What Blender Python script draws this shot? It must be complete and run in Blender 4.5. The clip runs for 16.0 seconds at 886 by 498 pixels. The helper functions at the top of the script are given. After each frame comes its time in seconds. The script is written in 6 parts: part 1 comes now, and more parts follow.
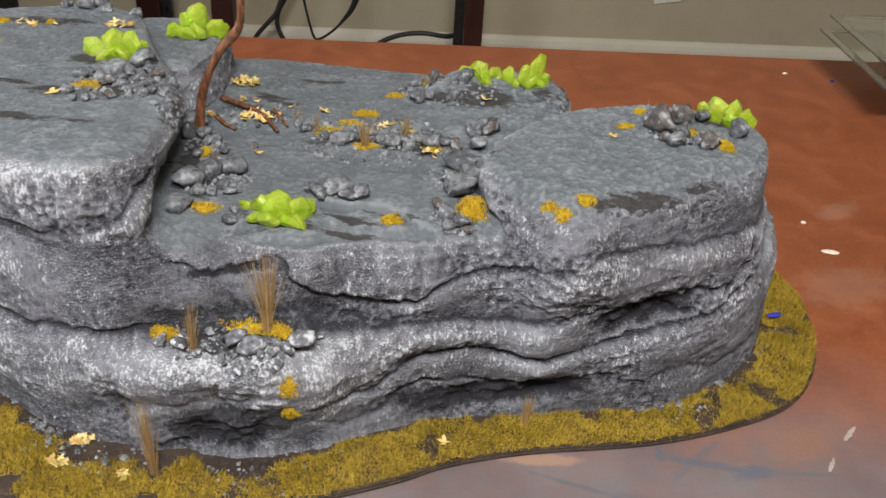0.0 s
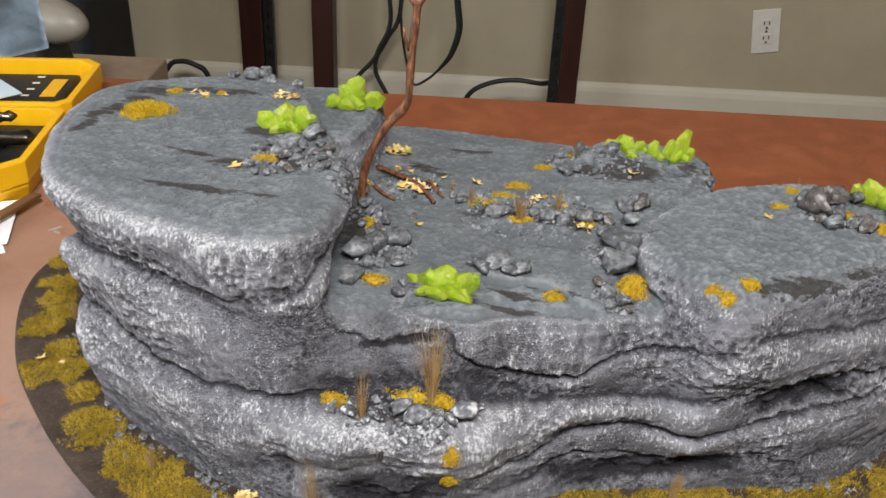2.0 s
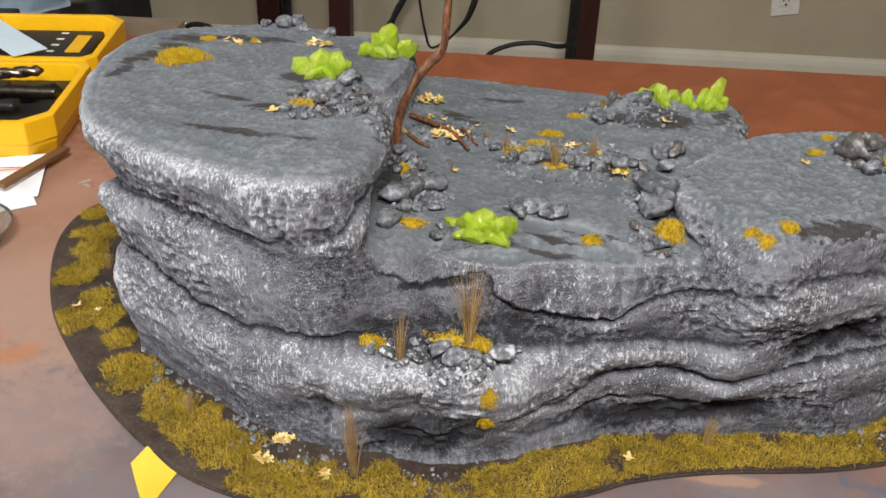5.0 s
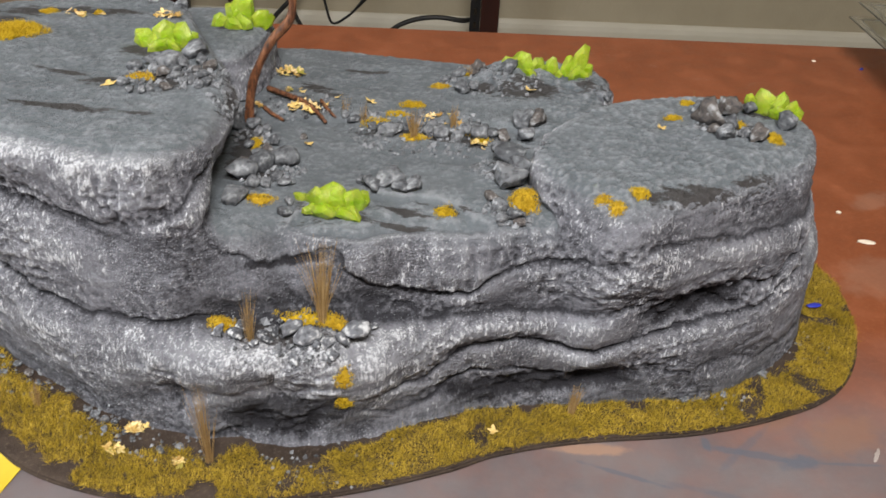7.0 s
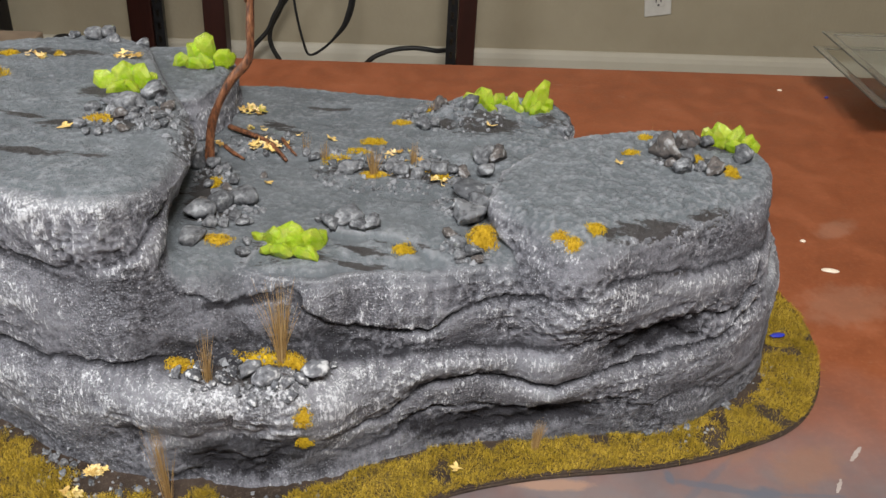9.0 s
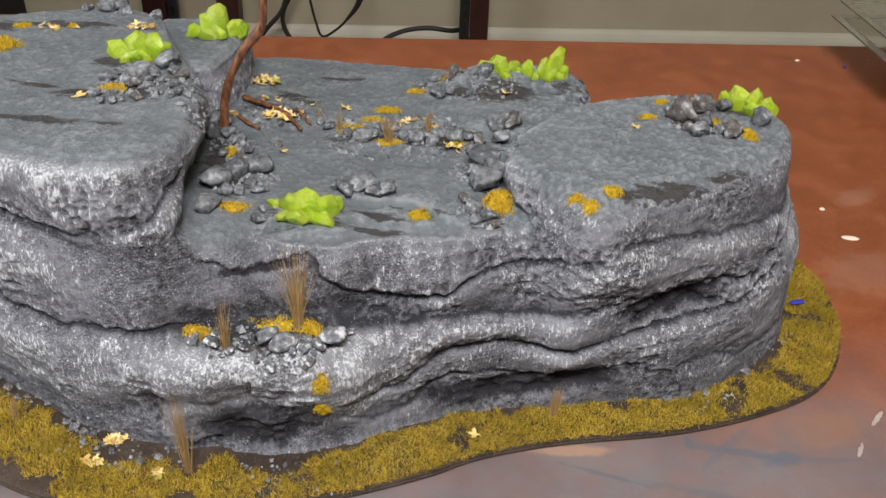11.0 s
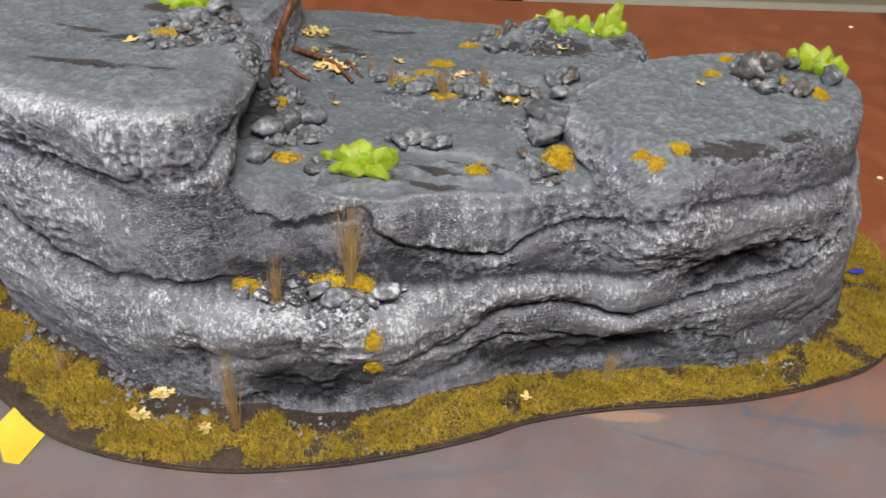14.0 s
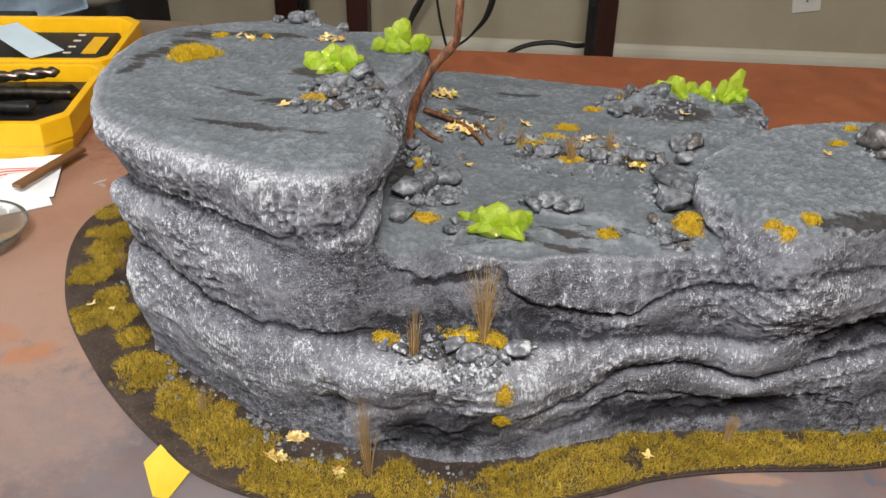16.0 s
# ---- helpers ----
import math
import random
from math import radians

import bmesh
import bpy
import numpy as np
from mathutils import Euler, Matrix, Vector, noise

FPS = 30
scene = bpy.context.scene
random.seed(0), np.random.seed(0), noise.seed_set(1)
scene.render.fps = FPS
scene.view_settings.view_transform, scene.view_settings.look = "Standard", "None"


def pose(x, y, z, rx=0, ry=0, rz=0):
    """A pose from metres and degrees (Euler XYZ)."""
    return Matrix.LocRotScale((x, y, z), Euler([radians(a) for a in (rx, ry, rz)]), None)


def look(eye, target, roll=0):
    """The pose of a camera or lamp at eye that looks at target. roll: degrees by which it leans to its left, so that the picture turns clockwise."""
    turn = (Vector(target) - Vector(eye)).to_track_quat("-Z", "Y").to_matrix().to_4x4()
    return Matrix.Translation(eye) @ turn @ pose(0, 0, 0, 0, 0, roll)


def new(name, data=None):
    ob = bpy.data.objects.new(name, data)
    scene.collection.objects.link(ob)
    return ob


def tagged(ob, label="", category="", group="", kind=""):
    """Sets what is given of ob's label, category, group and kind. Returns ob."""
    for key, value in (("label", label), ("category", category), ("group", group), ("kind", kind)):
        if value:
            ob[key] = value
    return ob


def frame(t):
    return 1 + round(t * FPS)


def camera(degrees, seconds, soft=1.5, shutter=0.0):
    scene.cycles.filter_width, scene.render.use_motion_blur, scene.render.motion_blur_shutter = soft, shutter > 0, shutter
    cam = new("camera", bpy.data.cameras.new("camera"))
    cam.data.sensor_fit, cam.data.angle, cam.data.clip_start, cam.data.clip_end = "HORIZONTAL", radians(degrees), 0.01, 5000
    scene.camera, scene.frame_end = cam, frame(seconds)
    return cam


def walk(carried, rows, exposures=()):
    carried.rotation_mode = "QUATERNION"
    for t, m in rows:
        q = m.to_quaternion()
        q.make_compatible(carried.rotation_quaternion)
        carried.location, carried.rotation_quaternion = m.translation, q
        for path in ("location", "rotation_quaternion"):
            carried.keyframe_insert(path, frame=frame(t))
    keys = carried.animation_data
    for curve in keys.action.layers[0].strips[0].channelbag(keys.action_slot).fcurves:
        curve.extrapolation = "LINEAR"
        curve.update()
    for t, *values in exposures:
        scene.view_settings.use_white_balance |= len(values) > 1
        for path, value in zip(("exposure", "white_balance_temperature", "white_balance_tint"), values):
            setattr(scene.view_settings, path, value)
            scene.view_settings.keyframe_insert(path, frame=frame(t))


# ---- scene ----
cam = camera(50.1, 16.0, shutter=0.5)
PATH = [
    (0, (0.031, 0.01, 0.391), (0.006, 1.706, -0.669), 3.3),
    (0.5, (0.021, 0.006, 0.393), (-0.022, 1.702, -0.665), 3.4),
    (1, (0.01, 0.005, 0.388), (-0.053, 1.707, -0.66), 3.6),
    (1.5, (-0.013, 0.013, 0.403), (-0.117, 1.728, -0.621), 3.2),
    (2, (-0.021, 0.004, 0.416), (-0.198, 1.725, -0.587), 2.4),
    (2.5, (-0.024, -0.002, 0.413), (-0.222, 1.716, -0.593), 1.8),
    (3, (-0.027, -0.004, 0.413), (-0.244, 1.703, -0.608), 1.4),
    (3.2, (-0.026, -0.006, 0.41), (-0.25, 1.696, -0.616), 1.2),
    (5.3, (-0.035, -0.007, 0.401), (-0.213, 1.671, -0.672), 2.6),
    (5.5, (-0.032, -0.01, 0.398), (-0.187, 1.664, -0.686), 2.8),
    (6, (-0.017, -0.005, 0.397), (-0.103, 1.668, -0.696), 4.3),
    (6.5, (-0.003, 0.006, 0.392), (-0.064, 1.668, -0.718), 3.4),
    (7, (0.005, 0.008, 0.396), (-0.029, 1.684, -0.695), 3.3),
    (7.5, (0.012, 0.011, 0.4), (-0.006, 1.701, -0.669), 3.3),
    (8, (0.017, 0.009, 0.403), (-0.008, 1.708, -0.653), 3.2),
    (8.5, (0.015, 0.01, 0.405), (-0.001, 1.714, -0.642), 3.3),
    (8.7, (0.019, 0.011, 0.404), (0.015, 1.718, -0.638), 3.1),
    (10.8, (0.018, 0.007, 0.394), (-0.019, 1.703, -0.666), 2.1),
    (11, (0.019, 0.007, 0.392), (-0.017, 1.696, -0.678), 1.9),
    (11.5, (0.023, 0.012, 0.391), (-0.012, 1.697, -0.684), 1.8),
    (12, (0.026, 0.019, 0.384), (-0.004, 1.687, -0.719), 1.5),
    (12.5, (0.031, 0.017, 0.389), (-0.015, 1.693, -0.702), 1.3),
    (13, (0.027, 0.016, 0.386), (-0.031, 1.691, -0.705), 0.6),
    (13.5, (0.016, 0.013, 0.381), (-0.07, 1.678, -0.725), 1.0),
    (14, (0.001, 0.014, 0.376), (-0.079, 1.669, -0.744), 2.2),
    (14.5, (-0.02, 0.007, 0.384), (-0.182, 1.672, -0.712), 1.7),
    (15, (-0.031, 0.0, 0.39), (-0.234, 1.677, -0.682), 1.5),
    (15.5, (-0.032, -0.003, 0.395), (-0.26, 1.679, -0.663), 1.3),
    (16, (-0.031, -0.002, 0.396), (-0.268, 1.681, -0.658), 1.0),
]
walk(cam, [(t, look(eye, target, roll)) for t, eye, target, roll in PATH])

# ---------------------------------------------------------------- light and room shell sizes
TABLE_Y = (-0.35, 1.093)
FLOOR_Z, CEIL_Z, WALL_Y = -0.62, 1.80, 2.50

world = bpy.data.worlds.new("world")
scene.world = world
world.use_nodes = True
bg = world.node_tree.nodes["Background"]
bg.inputs["Color"].default_value = (0.9, 0.95, 1.0, 1)
bg.inputs["Strength"].default_value = 0.06


def area_lamp(name, eye, target, sx, sy, watts, colour):
    data = bpy.data.lights.new(name, "AREA")
    data.shape, data.size, data.size_y, data.energy, data.color = "RECTANGLE", sx, sy, watts, colour
    ob = new(name, data)
    ob.matrix_world = look(eye, target)
    return ob


area_lamp("ceiling_lamp", (0.14, -0.66, 1.74), (0.0, 0.40, 0.0), 0.8, 0.45, 82.0, (1.0, 0.975, 0.955))
area_lamp("window_light", (-1.9, -0.3, 0.65), (-0.2, 0.5, 0.05), 0.9, 1.1, 31.0, (0.92, 0.96, 1.0))


# ---------------------------------------------------------------- node helpers
class Mat:
    """A small builder for node materials on object coordinates."""

    def __init__(self, name, rough=0.6, metal=0.0, spec=0.5):
        self.m = bpy.data.materials.new(name)
        self.m.use_nodes = True
        self.t = self.m.node_tree
        self.b = self.t.nodes["Principled BSDF"]
        self.b.inputs["Roughness"].default_value = rough
        self.b.inputs["Metallic"].default_value = metal
        self.b.inputs["Specular IOR Level"].default_value = spec
        self.co = self.t.nodes.new("ShaderNodeTexCoord").outputs["Object"]

    def link(self, a, b):
        self.t.links.new(a, b)

    def node(self, kind):
        return self.t.nodes.new(kind)

    def noise(self, scale, detail=4.0, rough=0.6, stretch=None, distort=0.0):
        n = self.node("ShaderNodeTexNoise")
        n.inputs["Scale"].default_value = scale
        n.inputs["Detail"].default_value = detail
        n.inputs["Roughness"].default_value = rough
        n.inputs["Distortion"].default_value = distort
        if stretch:
            mp = self.node("ShaderNodeMapping")
            mp.inputs["Scale"].default_value = stretch
            self.link(self.co, mp.inputs["Vector"])
            self.link(mp.outputs["Vector"], n.inputs["Vector"])
        else:
            self.link(self.co, n.inputs["Vector"])
        return n.outputs["Fac"]

    def ramp(self, fac, stops):
        r = self.node("ShaderNodeValToRGB")
        els = r.color_ramp.elements
        while len(els) < len(stops):
            els.new(0.5)
        for e, (p, c) in zip(els, stops):
            e.position = p
            e.color = (*c, 1) if isinstance(c, tuple) else (c, c, c, 1)
        self.link(fac, r.inputs["Fac"])
        return r.outputs["Color"]

    def mix(self, fac, a, b, mode="MIX"):
        n = self.node("ShaderNodeMix")
        n.data_type, n.blend_type = "RGBA", mode
        for sock, v in ((n.inputs[0], fac), (n.inputs[6], a), (n.inputs[7], b)):
            if isinstance(v, bpy.types.NodeSocket):
                self.link(v, sock)
            elif isinstance(v, tuple):
                sock.default_value = (*v, 1)
            else:
                sock.default_value = v
        return n.outputs[2]

    def math(self, op, a, b=0.0, clamp=False):
        n = self.node("ShaderNodeMath")
        n.operation, n.use_clamp = op, clamp
        for sock, v in ((n.inputs[0], a), (n.inputs[1], b)):
            if isinstance(v, bpy.types.NodeSocket):
                self.link(v, sock)
            else:
                sock.default_value = v
        return n.outputs[0]

    def spot(self, x, y, a, b, turn, ragged):
        """1 inside a ragged ellipse round (x, y), 0 outside."""
        mp = self.node("ShaderNodeMapping")
        mp.vector_type = "TEXTURE"
        mp.inputs["Location"].default_value = (x, y, 0)
        mp.inputs["Rotation"].default_value = (0, 0, radians(turn))
        mp.inputs["Scale"].default_value = (a, b, 50)
        self.link(self.co, mp.inputs["Vector"])
        ln = self.node("ShaderNodeVectorMath")
        ln.operation = "LENGTH"
        self.link(mp.outputs["Vector"], ln.inputs[0])
        return self.ramp(self.math("ADD", ln.outputs["Value"], self.math("MULTIPLY", self.math("SUBTRACT", ragged, 0.5), 1.6)), [(0.55, 1.0), (1.0, 0.0)])

    def attr(self, name):
        n = self.node("ShaderNodeAttribute")
        n.attribute_name = name
        return n.outputs["Fac"]

    def island(self):
        return self.node("ShaderNodeNewGeometry").outputs["Random Per Island"]

    def obj_random(self):
        return self.node("ShaderNodeObjectInfo").outputs["Random"]

    def colour(self, c):
        if isinstance(c, tuple):
            self.b.inputs["Base Color"].default_value = (*c, 1)
        else:
            self.link(c, self.b.inputs["Base Color"])
        return self

    def rough(self, v):
        self.link(v, self.b.inputs["Roughness"])
        return self

    def bump(self, height, dist, strength=1.0):
        n = self.node("ShaderNodeBump")
        n.inputs["Distance"].default_value = dist
        n.inputs["Strength"].default_value = strength
        self.link(height, n.inputs["Height"])
        self.link(n.outputs["Normal"], self.b.inputs["Normal"])
        return self


# ---------------------------------------------------------------- materials
def mat_rock():
    k = Mat("painted_rock", rough=0.78, spec=0.22)
    grain = k.noise(700, 5, 0.68)
    streak = k.noise(760, 4, 0.62, (1.0, 1.0, 0.30), 0.5)
    broad, patchy = k.noise(16, 4, 0.55), k.noise(75, 5, 0.6)
    crest, side, pit, stain = k.attr("crest"), k.attr("side"), k.attr("pit"), k.attr("stain")
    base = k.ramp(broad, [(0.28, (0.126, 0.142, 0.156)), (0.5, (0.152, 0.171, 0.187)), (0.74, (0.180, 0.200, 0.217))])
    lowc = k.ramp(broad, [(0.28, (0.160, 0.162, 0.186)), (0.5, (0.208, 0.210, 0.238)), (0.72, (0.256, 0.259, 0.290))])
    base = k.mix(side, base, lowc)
    # thin light grey drybrush over the fine grain of the tops, and darker smudges
    brushed = k.noise(560, 5, 0.72, (0.55, 1.0, 1.0), 0.6)
    top_hit = k.math("MULTIPLY", k.ramp(k.math("ADD", brushed, k.math("MULTIPLY", k.math("SUBTRACT", patchy, 0.5), 0.7)), [(0.55, 0.0), (0.72, 1.0)]), 0.40)
    base = k.mix(top_hit, base, (0.36, 0.39, 0.42))
    base = k.mix(k.math("MULTIPLY", k.ramp(patchy, [(0.30, 1.0), (0.46, 0.0)]), 0.28), base, (0.085, 0.092, 0.102))
    # soft drybrush on what stands out
    soft = k.math("MULTIPLY", k.ramp(k.math("ADD", crest, k.math("MULTIPLY", k.math("SUBTRACT", patchy, 0.5), 0.35)), [(0.50, 0.0), (0.90, 1.0)]), 0.46)
    base = k.mix(soft, base, (0.42, 0.43, 0.455))
    # dark wash left in the hollows of the sculpted relief
    wash = k.math("ADD", crest, k.math("MULTIPLY", k.math("SUBTRACT", grain, 0.5), 0.7))
    base = k.mix(k.math("MULTIPLY", k.ramp(wash, [(0.12, 1.0), (0.50, 0.0)]), k.math("ADD", k.math("MULTIPLY", side, 0.80), 0.14)), base, (0.026, 0.026, 0.032))
    # sand glued on in patches: dark between the grains, some grains brushed light
    cells = k.node("ShaderNodeTexVoronoi")
    cells.inputs["Scale"].default_value = 780
    k.link(k.co, cells.inputs["Vector"])
    dist, pickc = cells.outputs["Distance"], k.node("ShaderNodeSeparateColor")
    k.link(cells.outputs["Color"], pickc.inputs["Color"])
    sand = k.math("MULTIPLY", k.ramp(k.noise(34, 5, 0.65), [(0.40, 0.15), (0.60, 1.0)]), side)
    base = k.mix(k.math("MULTIPLY", k.math("MULTIPLY", k.ramp(dist, [(0.30, 0.0), (0.62, 1.0)]), sand), 0.55), base, (0.036, 0.036, 0.042))
    lit = k.math("MULTIPLY", k.ramp(dist, [(0.10, 1.0), (0.40, 0.0)]), k.ramp(pickc.outputs["Red"], [(0.55, 0.0), (0.95, 1.0)]))
    base = k.mix(k.math("MULTIPLY", k.math("MULTIPLY", lit, sand), 0.75), base, (0.48, 0.49, 0.52))
    # sparse near-white strokes on the tips of the grain
    area = k.noise(38, 4, 0.65)
    c = k.math("ADD", k.math("ADD", streak, k.math("MULTIPLY", k.math("SUBTRACT", crest, 0.5), 0.34)), k.math("MULTIPLY", k.math("SUBTRACT", area, 0.5), 0.46))
    fleck = k.math("MULTIPLY", k.ramp(c, [(0.605, 0.0), (0.73, 1.0)]), k.math("ADD", k.math("MULTIPLY", side, 0.78), 0.08))
    base = k.mix(fleck, base, (0.72, 0.735, 0.77))
    # dark specks where the brush missed the deepest grain
    base = k.mix(k.math("MULTIPLY", k.math("MULTIPLY", k.ramp(grain, [(0.30, 1.0), (0.40, 0.0)]), 0.55), side), base, (0.035, 0.035, 0.042))
    # black paint in the hollows, the shade of slits and seams painted in with it
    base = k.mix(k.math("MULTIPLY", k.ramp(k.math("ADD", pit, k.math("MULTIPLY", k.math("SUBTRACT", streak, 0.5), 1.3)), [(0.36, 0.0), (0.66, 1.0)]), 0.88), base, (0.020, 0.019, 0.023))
    # earth stains, and painted-in shade between piled stones and beside the tall rock
    dirt_shade = k.math("ADD", stain, k.math("MULTIPLY", k.math("SUBTRACT", k.noise(190, 6, 0.75, (0.28, 1.0, 1.0)), 0.5), 2.0))
    base = k.mix(k.math("MULTIPLY", k.ramp(dirt_shade, [(0.42, 0.0), (0.60, 1.0)]), 0.85), base, k.mix(grain, (0.016, 0.014, 0.013), (0.060, 0.048, 0.042)))
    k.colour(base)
    k.rough(k.ramp(grain, [(0.3, 0.66), (0.7, 0.90)]))
    height = k.math("ADD", k.math("ADD", grain, k.math("MULTIPLY", streak, 0.7)), k.math("MULTIPLY", k.math("MULTIPLY", dist, sand), -0.8))
    k.bump(height, 0.0020, 0.9)
    return k.m


def mat_stone(name="painted_stone", pale=0.45):
    k = Mat(name, rough=0.75, spec=0.22)
    g, b = (k.noise(2.6, 3, 0.5) if pale > 0.7 else k.noise(3.4, 4, 0.58)), k.noise(2.2, 3)
    r = k.obj_random()
    base = k.mix(r, (0.055, 0.058, 0.066), (0.16, 0.165, 0.18)) if pale > 0.7 else k.mix(r, (0.085, 0.090, 0.098), (0.195, 0.202, 0.215))
    if pale < 0.7:
        base = k.mix(k.ramp(k.math("ADD", r, k.math("MULTIPLY", b, 0.2)), [(0.86, 0.0), (0.93, 1.0)]), base, (0.105, 0.092, 0.085))
    base = k.mix(k.math("MULTIPLY", k.ramp(g, [(0.36, 1.0), (0.47, 0.0)]), 0.75), base, (0.035, 0.035, 0.04))
    base = k.mix(k.math("MULTIPLY", k.ramp(g, [(0.53, 0.0), (0.66, 1.0)]), pale), base, (0.60, 0.61, 0.62) if pale > 0.7 else (0.52, 0.54, 0.56))
    k.colour(base)
    k.bump(g, 0.0009, 0.8)
    return k.m


def mat_island_stone():
    k = Mat("painted_gravel", rough=0.65, spec=0.35)
    g, r = k.noise(600, 4), k.island()
    base = k.mix(r, (0.045, 0.047, 0.052), (0.27, 0.28, 0.30))
    base = k.mix(k.math("MULTIPLY", k.ramp(g, [(0.5, 0.0), (0.7, 1.0)]), 0.5), base, (0.5, 0.52, 0.54))
    k.colour(base)
    k.bump(g, 0.0006, 0.7)
    return k.m


def mat_fibre(name, dark, mid, light):
    k = Mat(name, rough=0.75, spec=0.2)
    r = k.island()
    c = k.ramp(r, [(0.0, dark), (0.5, mid), (1.0, light)])
    patch = k.noise(45, 4, 0.6)
    c = k.mix(k.ramp(patch, [(0.38, 0.0), (0.66, 1.0)]), c, k.mix(r, dark, mid))
    k.colour(c)
    return k.m


def mat_dirt():
    k = Mat("brown_textured_earth", rough=0.85, spec=0.2)
    g, b = k.noise(520, 5, 0.7), k.noise(60, 4)
    c = k.ramp(b, [(0.3, (0.030, 0.021, 0.016)), (0.7, (0.070, 0.050, 0.038))])
    c = k.mix(k.ramp(g, [(0.55, 0.0), (0.75, 1.0)]), c, (0.13, 0.10, 0.075))
    k.colour(c)
    k.bump(g, 0.0012, 0.9)
    return k.m


def mat_crystal():
    k = Mat("lime_resin", rough=0.09, spec=0.6)
    n = k.noise(160, 3)
    k.colour(k.ramp(n, [(0.3, (0.58, 0.90, 0.022)), (0.7, (0.86, 1.0, 0.16))]))
    k.b.inputs["Transmission Weight"].default_value = 0.66
    k.b.inputs["IOR"].default_value = 1.46
    k.b.inputs["Subsurface Weight"].default_value = 0.35
    k.b.inputs["Subsurface Scale"].default_value = 1.0
    k.b.inputs["Subsurface Radius"].default_value = (0.006, 0.008, 0.0012)
    k.bump(k.noise(230, 4, 0.6), 0.0030, 0.75)
    return k.m


def mat_plain(name, a, b, scale, rough, spec=0.4, metal=0.0, bump=0.0, stretch=None, bscale=None):
    k = Mat(name, rough=rough, spec=spec, metal=metal)
    n = k.noise(scale, 5, 0.6, stretch)
    k.colour(k.ramp(n, [(0.32, a), (0.68, b)]))
    if bump:
        k.bump(k.noise(bscale or scale * 6, 4, 0.6, stretch), bump, 0.7)
    return k.m


def mat_leaf():
    k = Mat("dry_leaf", rough=0.6, spec=0.3)
    r = k.obj_random()
    c = k.ramp(r, [(0.0, (0.40, 0.24, 0.06)), (0.35, (0.76, 0.56, 0.20)), (0.7, (0.84, 0.64, 0.34)), (1.0, (0.36, 0.32, 0.05))])
    g = k.noise(4, 3)
    k.colour(k.mix(k.ramp(g, [(0.55, 0.0), (0.8, 1.0)]), c, (0.35, 0.19, 0.06)))
    return k.m


def mat_bark():
    k = Mat("copper_brown_bark", rough=0.5, spec=0.45)
    g = k.noise(420, 5, 0.65, (1.0, 1.0, 0.35))
    c = k.ramp(g, [(0.34, (0.035, 0.014, 0.008)), (0.5, (0.145, 0.055, 0.024)), (0.70, (0.34, 0.150, 0.070))])
    k.colour(c)
    k.bump(g, 0.0009, 0.8)
    return k.m


SLATE_BLUE, TAN, RUST, PINK = (0.085, 0.105, 0.135), (0.33, 0.205, 0.145), (0.38, 0.14, 0.050), (0.36, 0.225, 0.165)
TABLE_STAINS = [
    (-.50, .58, .24, .30, 20, PINK, .62), (-.40, .52, .10, .13, 40, PINK, .5), (-.33, .39, .08, .06, 40, (0.27, 0.19, 0.165), .6), (-.372, .453, .022, .012, 25, RUST, .55), (-.40, .47, .020, .010, -20, RUST, .35), (-.45, .66, .05, .03, 30, TAN, .3),
    (.088, .413, .030, .0055, 3, TAN, .85), (.245, .44, .030, .018, 30, (0.235, 0.125, 0.082), .6), (.205, .449, .022, .008, 30, (0.235, 0.125, 0.082), .5),
    (.185, .4185, .034, .0035, -8, SLATE_BLUE, .65), (.212, .414, .014, .0075, 10, SLATE_BLUE, .75), (.159, .425, .0035, .0075, 5, SLATE_BLUE, .7), (.107, .395, .030, .0022, -17, SLATE_BLUE, .6),
    (.182, .424, .034, .0035, 48, SLATE_BLUE, .4), (.244, .416, .024, .0016, 3, SLATE_BLUE, .55), (-.01, .36, .05, .004, 12, SLATE_BLUE, .35), (.16, .385, .04, .003, -12, SLATE_BLUE, .35),
    (.33, .62, .05, .03, 20, TAN, .28), (.37, .50, .04, .05, 10, (0.20, 0.11, 0.08), .4), (.36, .74, .03, .014, 40, TAN, .3), (.45, .60, .05, .02, -20, (0.17, 0.07, 0.04), .45)]


